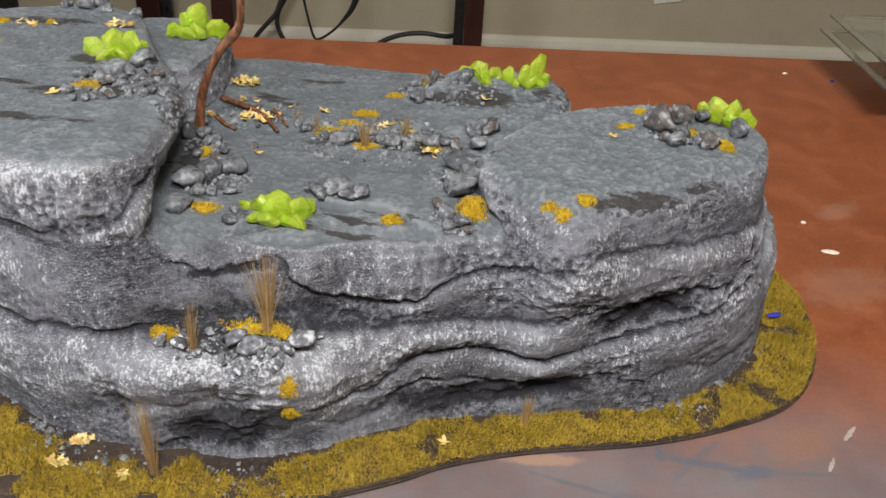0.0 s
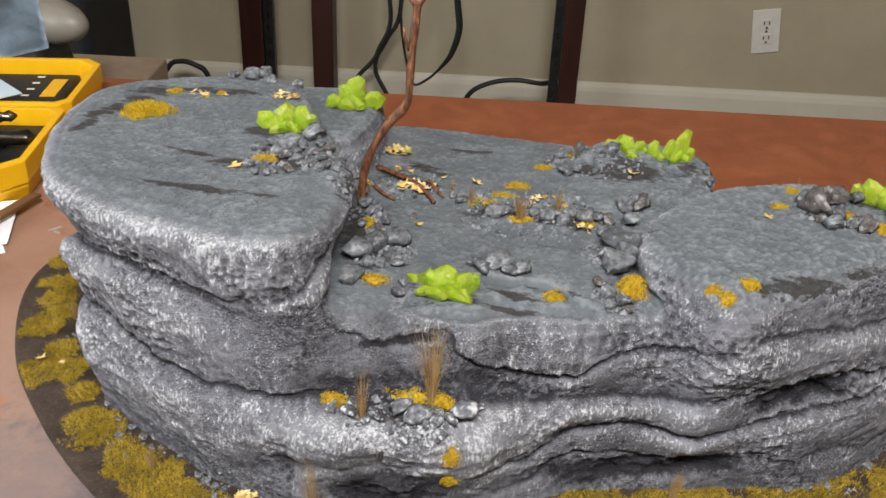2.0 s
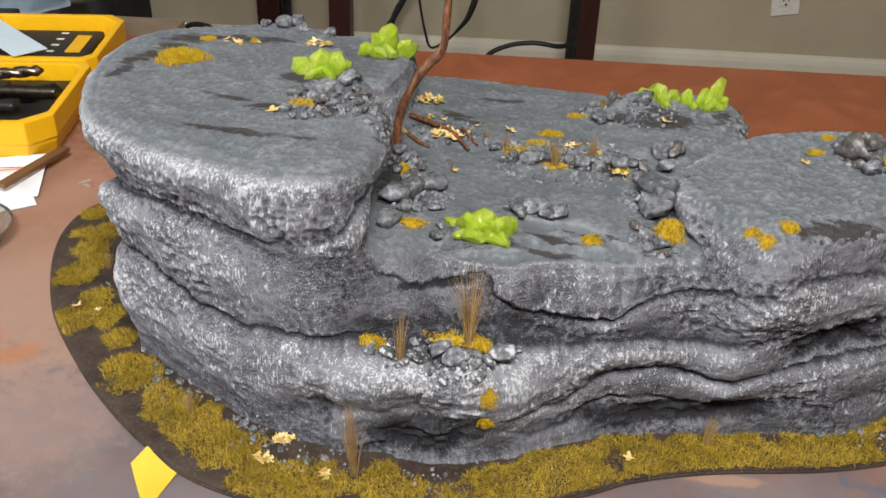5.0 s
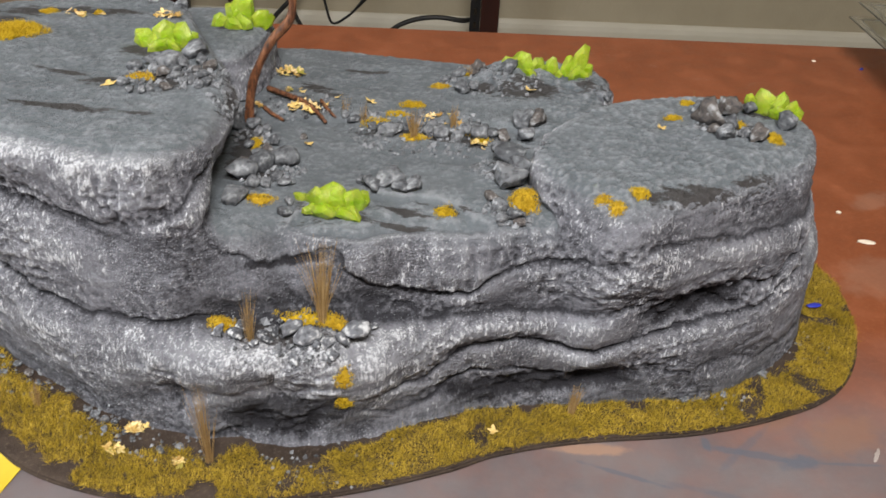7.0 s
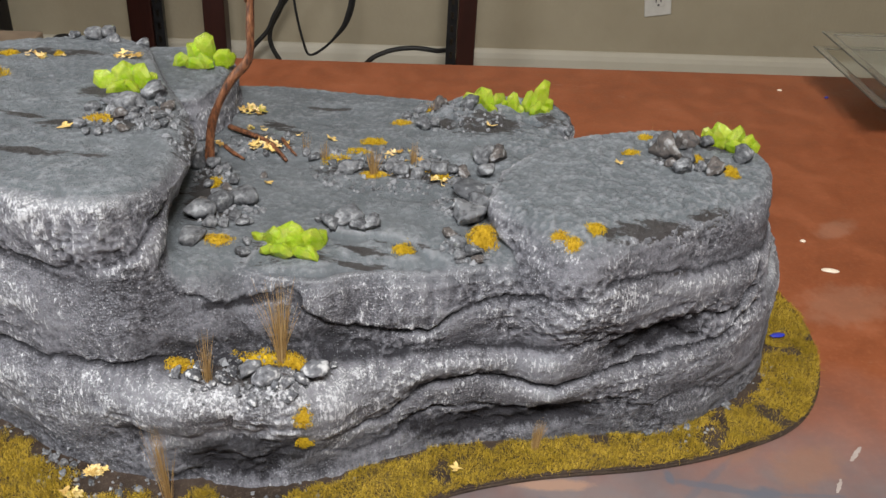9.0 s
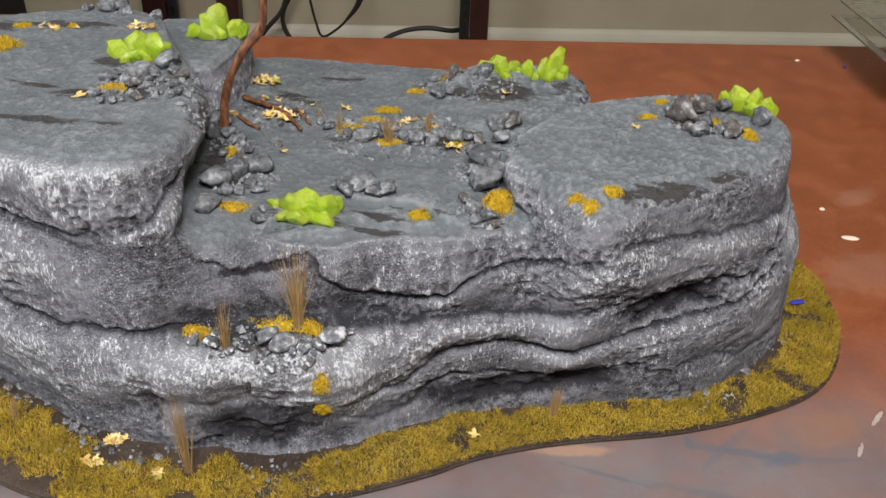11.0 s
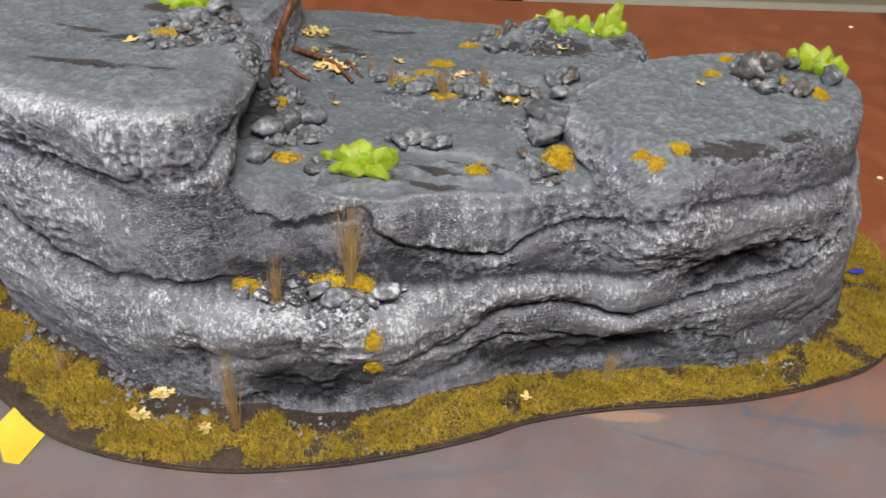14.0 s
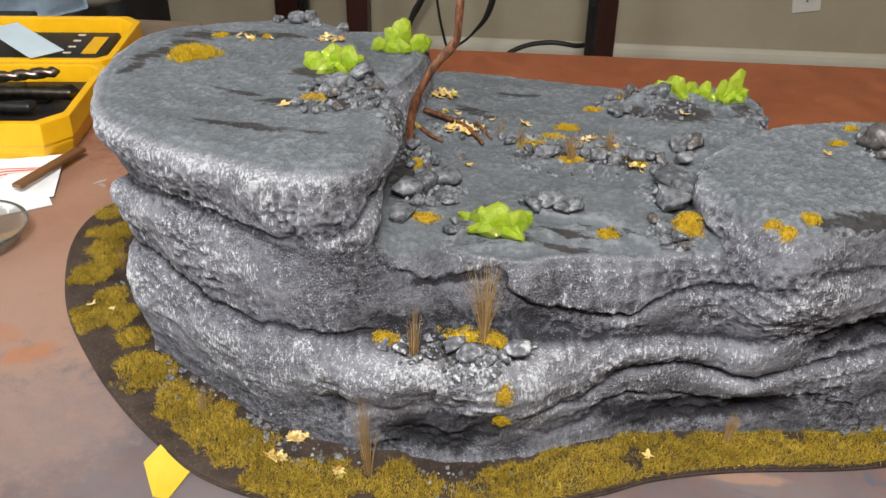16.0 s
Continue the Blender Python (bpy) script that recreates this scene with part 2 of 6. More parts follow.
def mat_table():
    k = Mat("worn_hardboard", rough=0.42, spec=0.4)
    sep = k.node("ShaderNodeSeparateXYZ")
    k.link(k.co, sep.inputs["Vector"])
    fine, mott, broad = k.noise(260, 5, 0.65), k.noise(34, 6, 0.65), k.noise(6, 4, 0.6)
    blot = k.noise(13, 6, 0.7, None, 0.6)
    board = k.ramp(k.math("ADD", k.math("MULTIPLY", mott, 0.55), k.math("MULTIPLY", blot, 0.45)), [(0.30, (0.165, 0.044, 0.017)), (0.5, (0.232, 0.066, 0.025)), (0.70, (0.315, 0.102, 0.045))])
    board = k.mix(k.math("MULTIPLY", k.ramp(fine, [(0.5, 0.0), (0.75, 1.0)]), 0.35), board, (0.36, 0.145, 0.075))
    # grey primer overspray where models were sprayed, near the front edge
    front = k.math("SUBTRACT", 0.55, k.math("ADD", sep.outputs["Y"], k.math("MULTIPLY", sep.outputs["X"], 0.17)))
    wob = k.math("MULTIPLY", k.math("SUBTRACT", broad, 0.5), 0.16)
    spray = k.math("ADD", k.math("MULTIPLY", k.math("ADD", front, wob), 8.0), 0.0, True)
    worn = k.ramp(k.math("ADD", mott, k.math("MULTIPLY", broad, 0.4)), [(0.55, 1.0), (1.0, 0.7)])
    grey = k.ramp(k.noise(14, 5, 0.6), [(0.3, (0.115, 0.106, 0.112)), (0.6, (0.165, 0.150, 0.154)), (0.8, (0.195, 0.160, 0.150))])
    c = k.mix(k.math("MULTIPLY", k.math("MULTIPLY", spray, worn), 0.95, True), board, grey)
    scuff = k.noise(9, 6, 0.75, (1.0, 3.0, 1.0), 1.2)
    c = k.mix(k.math("MULTIPLY", k.ramp(scuff, [(0.66, 0.0), (0.74, 1.0)]), 0.5), c, (0.36, 0.27, 0.23))
    blue = k.noise(7, 5, 0.7, (1.0, 2.2, 1.0), 0.9)
    c = k.mix(k.math("MULTIPLY", k.math("MULTIPLY", k.ramp(blue, [(0.64, 0.0), (0.72, 1.0)]), 0.55), spray), c, (0.085, 0.100, 0.125))
    # old spills and worn places, in table coordinates: x, y, half sizes, turn, colour, strength
    ragged = k.noise(70, 6, 0.7)
    for x, y, a, b, turn, col, much in TABLE_STAINS:
        ct, st = math.cos(radians(3.8)), math.sin(radians(3.8))
        u, v = x * ct + (y - TABLE_Y[1]) * st, -x * st + (y - TABLE_Y[1]) * ct + TABLE_Y[1]
        c = k.mix(k.math("MULTIPLY", k.spot(u, v, a, b, turn - 3.8, ragged), much), c, col)
    k.colour(c)
    k.rough(k.ramp(mott, [(0.3, 0.34), (0.7, 0.55)]))
    k.bump(fine, 0.0004, 0.5)
    return k.m


def mat_glassy(name, tint, rough=0.05, trans=0.95):
    k = Mat(name, rough=rough)
    k.colour(tint)
    k.b.inputs["Transmission Weight"].default_value = trans
    k.b.inputs["IOR"].default_value = 1.45
    return k.m


PALE_STONE = mat_stone("pale_painted_stone", 0.92)
ROCK, STONE, GRAVEL, DIRT, CRYSTAL = mat_rock(), mat_stone(), mat_island_stone(), mat_dirt(), mat_crystal()
GRASS = mat_fibre("olive_static_grass", (0.150, 0.105, 0.010), (0.46, 0.315, 0.026), (0.78, 0.56, 0.10))
MOSS = mat_fibre("mustard_flock", (0.34, 0.20, 0.008), (0.56, 0.37, 0.022), (0.72, 0.53, 0.07))
MOSS_OLIVE = mat_fibre("olive_mustard_flock", (0.30, 0.19, 0.008), (0.56, 0.38, 0.016), (0.72, 0.52, 0.05))
STRAW = mat_fibre("dry_straw", (0.25, 0.15, 0.055), (0.42, 0.27, 0.11), (0.60, 0.43, 0.21))
LEAF, BARK, TABLE = mat_leaf(), mat_bark(), mat_table()
WALL = mat_plain("beige_wall_paint", (0.355, 0.308, 0.220), (0.400, 0.350, 0.253), 5, 0.75, 0.25, bump=0.0012, bscale=90)
TRIM = mat_plain("cream_trim_paint", (0.53, 0.495, 0.41), (0.58, 0.545, 0.455), 8, 0.45)
CEILING = mat_plain("white_ceiling_paint", (0.74, 0.73, 0.70), (0.80, 0.79, 0.76), 6, 0.85, 0.2, bump=0.002, bscale=60)
CARPET = mat_plain("tan_carpet", (0.20, 0.16, 0.11), (0.30, 0.25, 0.18), 220, 0.95, 0.1, bump=0.004, bscale=500)
MAHOGANY = mat_plain("dark_mahogany", (0.018, 0.005, 0.004), (0.040, 0.010, 0.007), 30, 0.38, 0.5, stretch=(1, 1, 0.08))
BLACK = mat_plain("black_plastic", (0.010, 0.010, 0.011), (0.018, 0.018, 0.020), 160, 0.42, 0.45, bump=0.0003)
BLACK_METAL = mat_plain("black_steel", (0.008, 0.008, 0.009), (0.016, 0.016, 0.018), 60, 0.35, 0.5)
RUBBER = mat_plain("black_rubber", (0.012, 0.012, 0.012), (0.022, 0.021, 0.020), 90, 0.5)
YELLOW = mat_plain("yellow_plastic", (0.76, 0.40, 0.004), (0.84, 0.47, 0.008), 40, 0.36, 0.45, bump=0.0002, bscale=700)
STEEL = mat_plain("bronze_steel", (0.16, 0.12, 0.09), (0.34, 0.27, 0.21), 120, 0.3, metal=1.0, stretch=(1, 1, 0.2))
DARK_STEEL = mat_plain("dark_steel", (0.05, 0.045, 0.04), (0.14, 0.12, 0.10), 120, 0.3, metal=1.0)
PAPER = mat_plain("white_paper", (0.76, 0.77, 0.78), (0.84, 0.85, 0.86), 30, 0.7, 0.2)
CARD = mat_plain("pale_blue_card", (0.50, 0.60, 0.66), (0.56, 0.66, 0.72), 30, 0.55, 0.3)
STICKY = mat_plain("yellow_paper", (0.58, 0.41, 0.03), (0.68, 0.51, 0.06), 25, 0.65, 0.2)
WHITE_PLASTIC = mat_plain("white_plastic", (0.60, 0.58, 0.54), (0.66, 0.64, 0.60), 50, 0.35)
CARDBOARD = mat_plain("brown_cardboard", (0.28, 0.21, 0.15), (0.34, 0.26, 0.19), 30, 0.8, 0.2)
BEIGE = mat_plain("beige_enamel", (0.20, 0.18, 0.15), (0.27, 0.24, 0.20), 20, 0.4)
BLUE_CLOTH = mat_plain("blue_paper_towel", (0.33, 0.43, 0.53), (0.44, 0.54, 0.64), 60, 0.85, 0.15, bump=0.002, bscale=120)
WOOD = mat_plain("stained_wood", (0.11, 0.05, 0.02), (0.19, 0.09, 0.038), 40, 0.55, stretch=(1, 0.1, 1))
CLEAR = mat_glassy("clear_plastic", (0.82, 0.83, 0.78), 0.06)
BLUE = mat_plain("blue_plastic", (0.02, 0.03, 0.30), (0.04, 0.05, 0.42), 60, 0.4)
CHIP = mat_plain("pale_chip", (0.72, 0.60, 0.46), (0.80, 0.72, 0.60), 100, 0.7)
WHITE_PAINT = mat_plain("white_paint_drip", (0.30, 0.25, 0.22), (0.40, 0.35, 0.32), 60, 0.5)


# ---------------------------------------------------------------- mesh helpers
def mesh_of(name, verts, faces, mat=None, smooth=False):
    me = bpy.data.meshes.new(name)
    me.from_pydata([tuple(map(float, v)) for v in verts] if not isinstance(verts, np.ndarray) else verts.tolist(), [], faces if isinstance(faces, list) else faces.tolist())
    if smooth:
        me.polygons.foreach_set("use_smooth", [True] * len(me.polygons))
    if mat:
        me.materials.append(mat)
    me.update()
    return me


def bm_mesh(name, bm, mat, smooth=False):
    me = bpy.data.meshes.new(name)
    bmesh.ops.recalc_face_normals(bm, faces=bm.faces)
    bm.to_mesh(me)
    bm.free()
    if smooth:
        me.polygons.foreach_set("use_smooth", [True] * len(me.polygons))
    me.materials.append(mat)
    return me


def part(name, bm, mat, parent, label="", smooth=False, m=None):
    """Links a bmesh as one mesh object under a thing or part."""
    ob = new(name, bm_mesh(name, bm, mat, smooth))
    ob.parent = parent
    if m is not None:
        ob.matrix_basis = m
    return tagged(ob, label)


def box_bm(sx, sy, sz, bevel=0.0, at=(0, 0, 0), seg=2):
    """A box centred in x and y that stands on z = 0 of its own frame."""
    bm = bmesh.new()
    bmesh.ops.create_cube(bm, size=1.0)
    bmesh.ops.scale(bm, vec=(sx, sy, sz), verts=bm.verts)
    bmesh.ops.translate(bm, vec=(at[0], at[1], at[2] + sz / 2), verts=bm.verts)
    if bevel:
        bmesh.ops.bevel(bm, geom=list(bm.edges), offset=bevel, segments=seg, affect="EDGES", profile=0.5)
    return bm


def empty(name, m, label, category, group=""):
    ob = new(name)
    ob.empty_display_size = 0.01
    ob.matrix_world = m
    return tagged(ob, label, category, group)


def spline(points, n, closed=True):
    """Catmull-Rom through the control points, n samples evenly by index."""
    p = np.array(points, float)
    k = len(p)
    if closed:
        t = np.arange(n) * k / n
    else:
        t = np.linspace(0, k - 1 - 1e-9, n)
    i = np.floor(t).astype(int)
    f = (t - i)[:, None]
    at = (lambda j: p[j % k]) if closed else (lambda j: p[np.clip(j, 0, k - 1)])
    a, b, c, d = at(i - 1), at(i), at(i + 1), at(i + 2)
    return 0.5 * ((2 * b) + (c - a) * f + (2 * a - 5 * b + 4 * c - d) * f ** 2 + (3 * b - a - 3 * c + d) * f ** 3)


def tube(points, radii, sides=8, n=None, cap=True, bm=None):
    """A swept round bar through points with radii, as a bmesh."""
    bm = bm or bmesh.new()
    p = spline(points, n, False) if n else np.array(points, float)
    r = np.interp(np.linspace(0, 1, len(p)), np.linspace(0, 1, len(radii)), radii)
    rings, up = [], Vector((0.12, 0.3, 0.95)).normalized()
    for i in range(len(p)):
        d = Vector(p[min(i + 1, len(p) - 1)] - p[max(i - 1, 0)]).normalized()
        u = d.cross(up)
        if u.length < 1e-3:
            u = d.cross(Vector((1, 0, 0)))
        u.normalize()
        w = d.cross(u)
        up = u.cross(d) if abs(u.cross(d).dot(up)) > 0.1 else up
        rings.append([bm.verts.new(Vector(p[i]) + (math.cos(a) * u + math.sin(a) * w) * float(r[i])) for a in [2 * math.pi * k / sides for k in range(sides)]])
    for a, b in zip(rings, rings[1:]):
        for j in range(sides):
            bm.faces.new((a[j], a[(j + 1) % sides], b[(j + 1) % sides], b[j]))
    if cap:
        bm.faces.new(rings[0][::-1])
        bm.faces.new(rings[-1])
    return bm


def hash01(ix, iy, iz, seed):
    h = (ix.astype(np.int64) * 73856093) ^ (iy.astype(np.int64) * 19349663) ^ (iz.astype(np.int64) * 83492791) ^ (seed * 2654435761 & 0x7FFFFFFF)
    h = (h ^ (h >> 13)) * 1274126177 & 0x7FFFFFFF
    h = (h ^ (h >> 16)) & 0xFFFF
    return h / 32767.5 - 1.0


def vnoise(p, freq, seed=0):
    """Smooth value noise in [-1, 1] at points p (n, 3); freq one number or three."""
    q = p * np.array(freq)
    i = np.floor(q).astype(np.int64)
    f = q - i
    f = f * f * (3 - 2 * f)
    out = 0.0
    for dx in (0, 1):
        wx = f[:, 0] if dx else 1 - f[:, 0]
        for dy in (0, 1):
            wy = f[:, 1] if dy else 1 - f[:, 1]
            for dz in (0, 1):
                wz = f[:, 2] if dz else 1 - f[:, 2]
                out = out + wx * wy * wz * hash01(i[:, 0] + dx, i[:, 1] + dy, i[:, 2] + dz, seed)
    return out


def fbm(p, freq, octaves=4, seed=0, gain=0.5):
    out, amp, fr = 0.0, 1.0, np.array(freq, float)
    for o in range(octaves):
        out = out + amp * vnoise(p, fr, seed + o * 17)
        amp *= gain
        fr = fr * 2.03
    return out


# ---------------------------------------------------------------- room
def turned(x, y, degrees):
    return pose(x, y, 0, 0, 0, degrees) @ pose(-x, -y, 0)


ROOM_TURN, TABLE_TURN = turned(0, WALL_Y, 4.0), turned(0, TABLE_Y[1], 3.8)


def slab(name, x, y, z, mat, label):
    bm = bmesh.new()
    bmesh.ops.create_cube(bm, size=1.0)
    bmesh.ops.scale(bm, vec=(x[1] - x[0], y[1] - y[0], z[1] - z[0]), verts=bm.verts)
    bmesh.ops.translate(bm, vec=((x[0] + x[1]) / 2, (y[0] + y[1]) / 2, (z[0] + z[1]) / 2), verts=bm.verts)
    ob = new(name, bm_mesh(name, bm, mat))
    ob.matrix_world = ROOM_TURN
    return tagged(ob, label, kind="structure")


def build_room():
    x0, x1, y0 = -2.3, 2.4, -1.9
    slab("floor", (x0 - .1, x1 + .1), (y0 - .1, WALL_Y + .1), (FLOOR_Z - .1, FLOOR_Z), CARPET, "tan carpeted floor of the hobby room")
    slab("ceiling", (x0 - .1, x1 + .1), (y0 - .1, WALL_Y + .1), (CEIL_Z, CEIL_Z + .1), CEILING, "white painted ceiling of the hobby room")
    slab("wall_north", (x0, x1), (WALL_Y, WALL_Y + .1), (FLOOR_Z, CEIL_Z), WALL, "beige painted wall behind the table")
    slab("wall_south", (x0, x1), (y0 - .1, y0), (FLOOR_Z, CEIL_Z), WALL, "beige painted wall")
    slab("wall_west", (x0 - .1, x0), (y0, WALL_Y), (FLOOR_Z, CEIL_Z), WALL, "beige painted wall")
    slab("wall_east", (x1, x1 + .1), (y0, WALL_Y), (FLOOR_Z, CEIL_Z), WALL, "beige painted wall")
    # skirting board with a rounded top
    prof = [(0, 0), (-.016, 0), (-.016, .125), (-.013, .138), (-.006, .146), (0, .148)]
    bm = bmesh.new()
    ends = [[bm.verts.new((x, WALL_Y + a, FLOOR_Z + b)) for a, b in prof] for x in (x0, x1)]
    for i in range(len(prof)):
        j = (i + 1) % len(prof)
        bm.faces.new((ends[0][i], ends[0][j], ends[1][j], ends[1][i]))
    bm.faces.new(ends[0])
    bm.faces.new(ends[1][::-1])
    ob = new("baseboard", bm_mesh("baseboard", bm, TRIM))
    ob.matrix_world = ROOM_TURN
    tagged(ob, "cream painted skirting board along the beige wall", kind="structure")


build_room()


def build_table():
    t = empty("worktable", TABLE_TURN, "hobby worktable with a paint-stained hardboard top", "table")
    part("tabletop", box_bm(2.1, TABLE_Y[1] - TABLE_Y[0], 0.006, 0.0012, (0, (TABLE_Y[0] + TABLE_Y[1]) / 2, -0.006)), TABLE, t, "worn reddish brown hardboard with grey overspray")
    part("apron", box_bm(2.0, TABLE_Y[1] - TABLE_Y[0] - .06, 0.03, 0.002, (0, (TABLE_Y[0] + TABLE_Y[1]) / 2, -0.037)), WOOD, t)
    for x in (-.92, .92):
        for y in (TABLE_Y[0] + .09, TABLE_Y[1] - .09):
            part("leg", box_bm(.06, .06, -FLOOR_Z - .037, 0.004, (x, y, FLOOR_Z)), WOOD, t)


build_table()


# ---------------------------------------------------------------- terrain base
BASE = [(-.385, .665), (-.411, .634), (-.407, .58), (-.372, .505), (-.326, .448), (-.286, .409), (-.25, .381), (-.218, .362), (-.178, .351), (-.129, .348),
        (-.086, .354), (-.041, .3663), (.006, .3855), (.036, .4015), (.082, .416), (.153, .430), (.208, .450), (.25, .476), (.276, .518), (.287, .571), (.28, .622),
        (.25, .675), (.15, .70), (0, .705), (-.15, .70), (-.31, .695)]
BASE_TOP = 0.0045


def poly_inside(poly, x, y):
    inside = np.zeros(len(x), bool)
    px, py = poly[:, 0], poly[:, 1]
    for i in range(len(poly)):
        j = i - 1
        cross = (py[i] > y) != (py[j] > y)
        hitx = (px[j] - px[i]) * (y - py[i]) / (py[j] - py[i] + 1e-12) + px[i]
        inside ^= cross & (x < hitx)
    return inside


def poly_distance(poly, x, y, closed=True):
    """Distance to the outline, and the running length along it of the nearest point."""
    best, run, at = np.full(len(x), 9.0), np.zeros(len(x)), 0.0
    for i in range(len(poly) - (0 if closed else 1)):
        a, b = poly[i], poly[(i + 1) % len(poly)]
        d = b - a
        n = math.hypot(*d)
        u = np.clip(((x - a[0]) * d[0] + (y - a[1]) * d[1]) / (n * n), 0, 1)
        e = np.hypot(x - a[0] - u * d[0], y - a[1] - u * d[1])
        m = e < best
        best[m] = e[m]
        run[m] = at + u[m] * n
        at += n
    return best, run


BASE_LINE = spline(BASE, 260)
area2 = np.sum(BASE_LINE[:, 0] * np.roll(BASE_LINE[:, 1], -1) - np.roll(BASE_LINE[:, 0], -1) * BASE_LINE[:, 1])
if area2 < 0:
    BASE_LINE = BASE_LINE[::-1]


def offset_line(line, d):
    """A closed counter-clockwise outline moved inwards by d."""
    tan = np.roll(line, -1, 0) - np.roll(line, 1, 0)
    tan /= np.linalg.norm(tan, axis=1)[:, None]
    return line + d * np.stack([-tan[:, 1], tan[:, 0]], 1)


def build_base():
    thing = empty("terrain_base", pose(0, 0, 0), "thin kidney-shaped terrain base painted earthy dark brown on the table", "terrain base")
    n = len(BASE_LINE)
    for name, rings, label in (("board", [(0.0006, 0.0), (0.0, 0.0004), (-0.0006, 0.0016), (0.0, 0.0028)], "dark painted board edge"),
                               ("earth_layer", [(0.0003, 0.0028), (0.0007, 0.0035), (0.0018, 0.0042), (0.0034, BASE_TOP), (0.02, BASE_TOP), (0.05, BASE_TOP)], "gritty brown earth texture")):
        verts, faces = [], []
        for k, (d, z) in enumerate(rings):
            ring = offset_line(BASE_LINE, d)
            jit = fbm(np.c_[ring, np.full(n, k)], 120, 3, 5) * (0.0005 if k >= 2 and name != "board" else 0.0)
            verts += [(x, y, z + j) for (x, y), j in zip(ring, jit)]
        for k in range(len(rings) - 1):
            for i in range(n):
                j = (i + 1) % n
                faces.append((k * n + i, k * n + j, (k + 1) * n + j, (k + 1) * n + i))
        faces.append(tuple(range((len(rings) - 1) * n, len(rings) * n)))
        faces.append(tuple(range(n - 1, -1, -1)))
        ob = new(name, mesh_of(name, verts, faces, DIRT, True))
        ob.parent = thing
        tagged(ob, label)


build_base()


# ---------------------------------------------------------------- rock outcrop
# The face's running line from the hidden left end round the front to the right end.
FACE_FOOT = [(-.334, .66), (-.325, .573), (-.304, .526), (-.289, .483), (-.267, .454), (-.228, .43), (-.193, .412), (-.162, .402), (-.122, .397), (-.082, .393),
             (-.058, .402), (-.04, .412), (.005, .429), (.052, .441), (.122, .456), (.177, .467), (.216, .498), (.233, .53), (.264, .609), (.268, .66)]
FACE_RIM = [(-.32, .63), (-.322, .567), (-.318, .516), (-.298, .462), (-.268, .436), (-.236, .42), (-.201, .41), (-.17, .403), (-.143, .404), (-.1, .428),
            (-.047, .419), (-.02, .431), (.02, .433), (.06, .44), (.094, .426), (.15, .46), (.206, .5), (.215, .54), (.22, .60), (.22, .64)]
FACE = (np.array(FACE_FOOT) + np.array(FACE_RIM)) / 2

LEFT_RIM = [(-.298, .462), (-.318, .516), (-.323, .567), (-.31, .60), (-.272, .622), (-.222, .638), (-.19, .622), (-.155, .56), (-.133, .515), (-.124, .48),
            (-.121, .44), (-.13, .417), (-.147, .405), (-.175, .405), (-.206, .412), (-.24, .423), (-.268, .438), (-.286, .45)]
LEFT_FOOT = [(-.282, .492), (-.297, .535), (-.308, .58), (-.312, .63), (-.285, .652), (-.23, .66), (-.17, .64), (-.15, .57), (-.156, .52), (-.156, .48),
             (-.142, .44), (-.122, .408), (-.140, .397), (-.17, .402), (-.205, .415), (-.24, .435), (-.27, .456), (-.29, .47)]
MID_RIM = [(-.285, .60), (-.272, .49), (-.2, .43), (-.14, .42), (-.119, .432), (-.1, .431), (-.077, .422), (-.047, .421), (-.027, .43), (.002, .432), (.04, .438),
           (.09, .445), (.15, .475), (.18, .52), (.12, .57), (.096, .605), (.09, .64), (.04, .655), (-.06, .665), (-.133, .668), (-.22, .65)]
MID_FOOT = [(-.312, .62), (-.288, .51), (-.225, .43), (-.15, .40), (-.122, .397), (-.1, .394), (-.08, .394), (-.058, .402), (-.035, .414), (.005, .429), (.05, .441),
            (.11, .454), (.175, .468), (.235, .53), (.20, .59), (.16, .63), (.13, .66), (.06, .68), (-.06, .685), (-.14, .685), (-.25, .665)]
RIGHT_RIM = [(.041, .481), (.046, .505), (.058, .527), (.08, .553), (.11, .573), (.156, .584), (.189, .576), (.212, .560), (.217, .533), (.208, .5), (.187, .481),
             (.163, .466), (.125, .442), (.094, .428), (.072, .434), (.055, .45), (.045, .465)]
RIGHT_FOOT = [(.06, .49), (.06, .51), (.07, .54), (.09, .57), (.12, .59), (.17, .60), (.205, .59), (.235, .57), (.24, .54), (.225, .51), (.2, .485),
              (.172, .466), (.125, .456), (.09, .449), (.07, .445), (.055, .45), (.05, .47)]
SKIRT = [(.05, .452), (.122, .459), (.177, .47), (.214, .5), (.234, .53), (.257, .59), (.264, .63), (.25, .665), (.15, .67), (.06, .6)]
FILLET = [(-.155, .425), (-.142, .401), (-.117, .402), (-.088, .414), (-.090, .46), (-.15, .46)]
CRAG = [(.006, .628), (.018, .606), (.040, .603), (.065, .604), (.084, .600), (.098, .607), (.104, .625), (.099, .645), (.06, .658), (.015, .65)]
KNOB = [(-.205, .645), (-.20, .59), (-.168, .558), (-.143, .557), (-.131, .575), (-.127, .60), (-.13, .635), (-.155, .657)]
Z_MID = 0.137


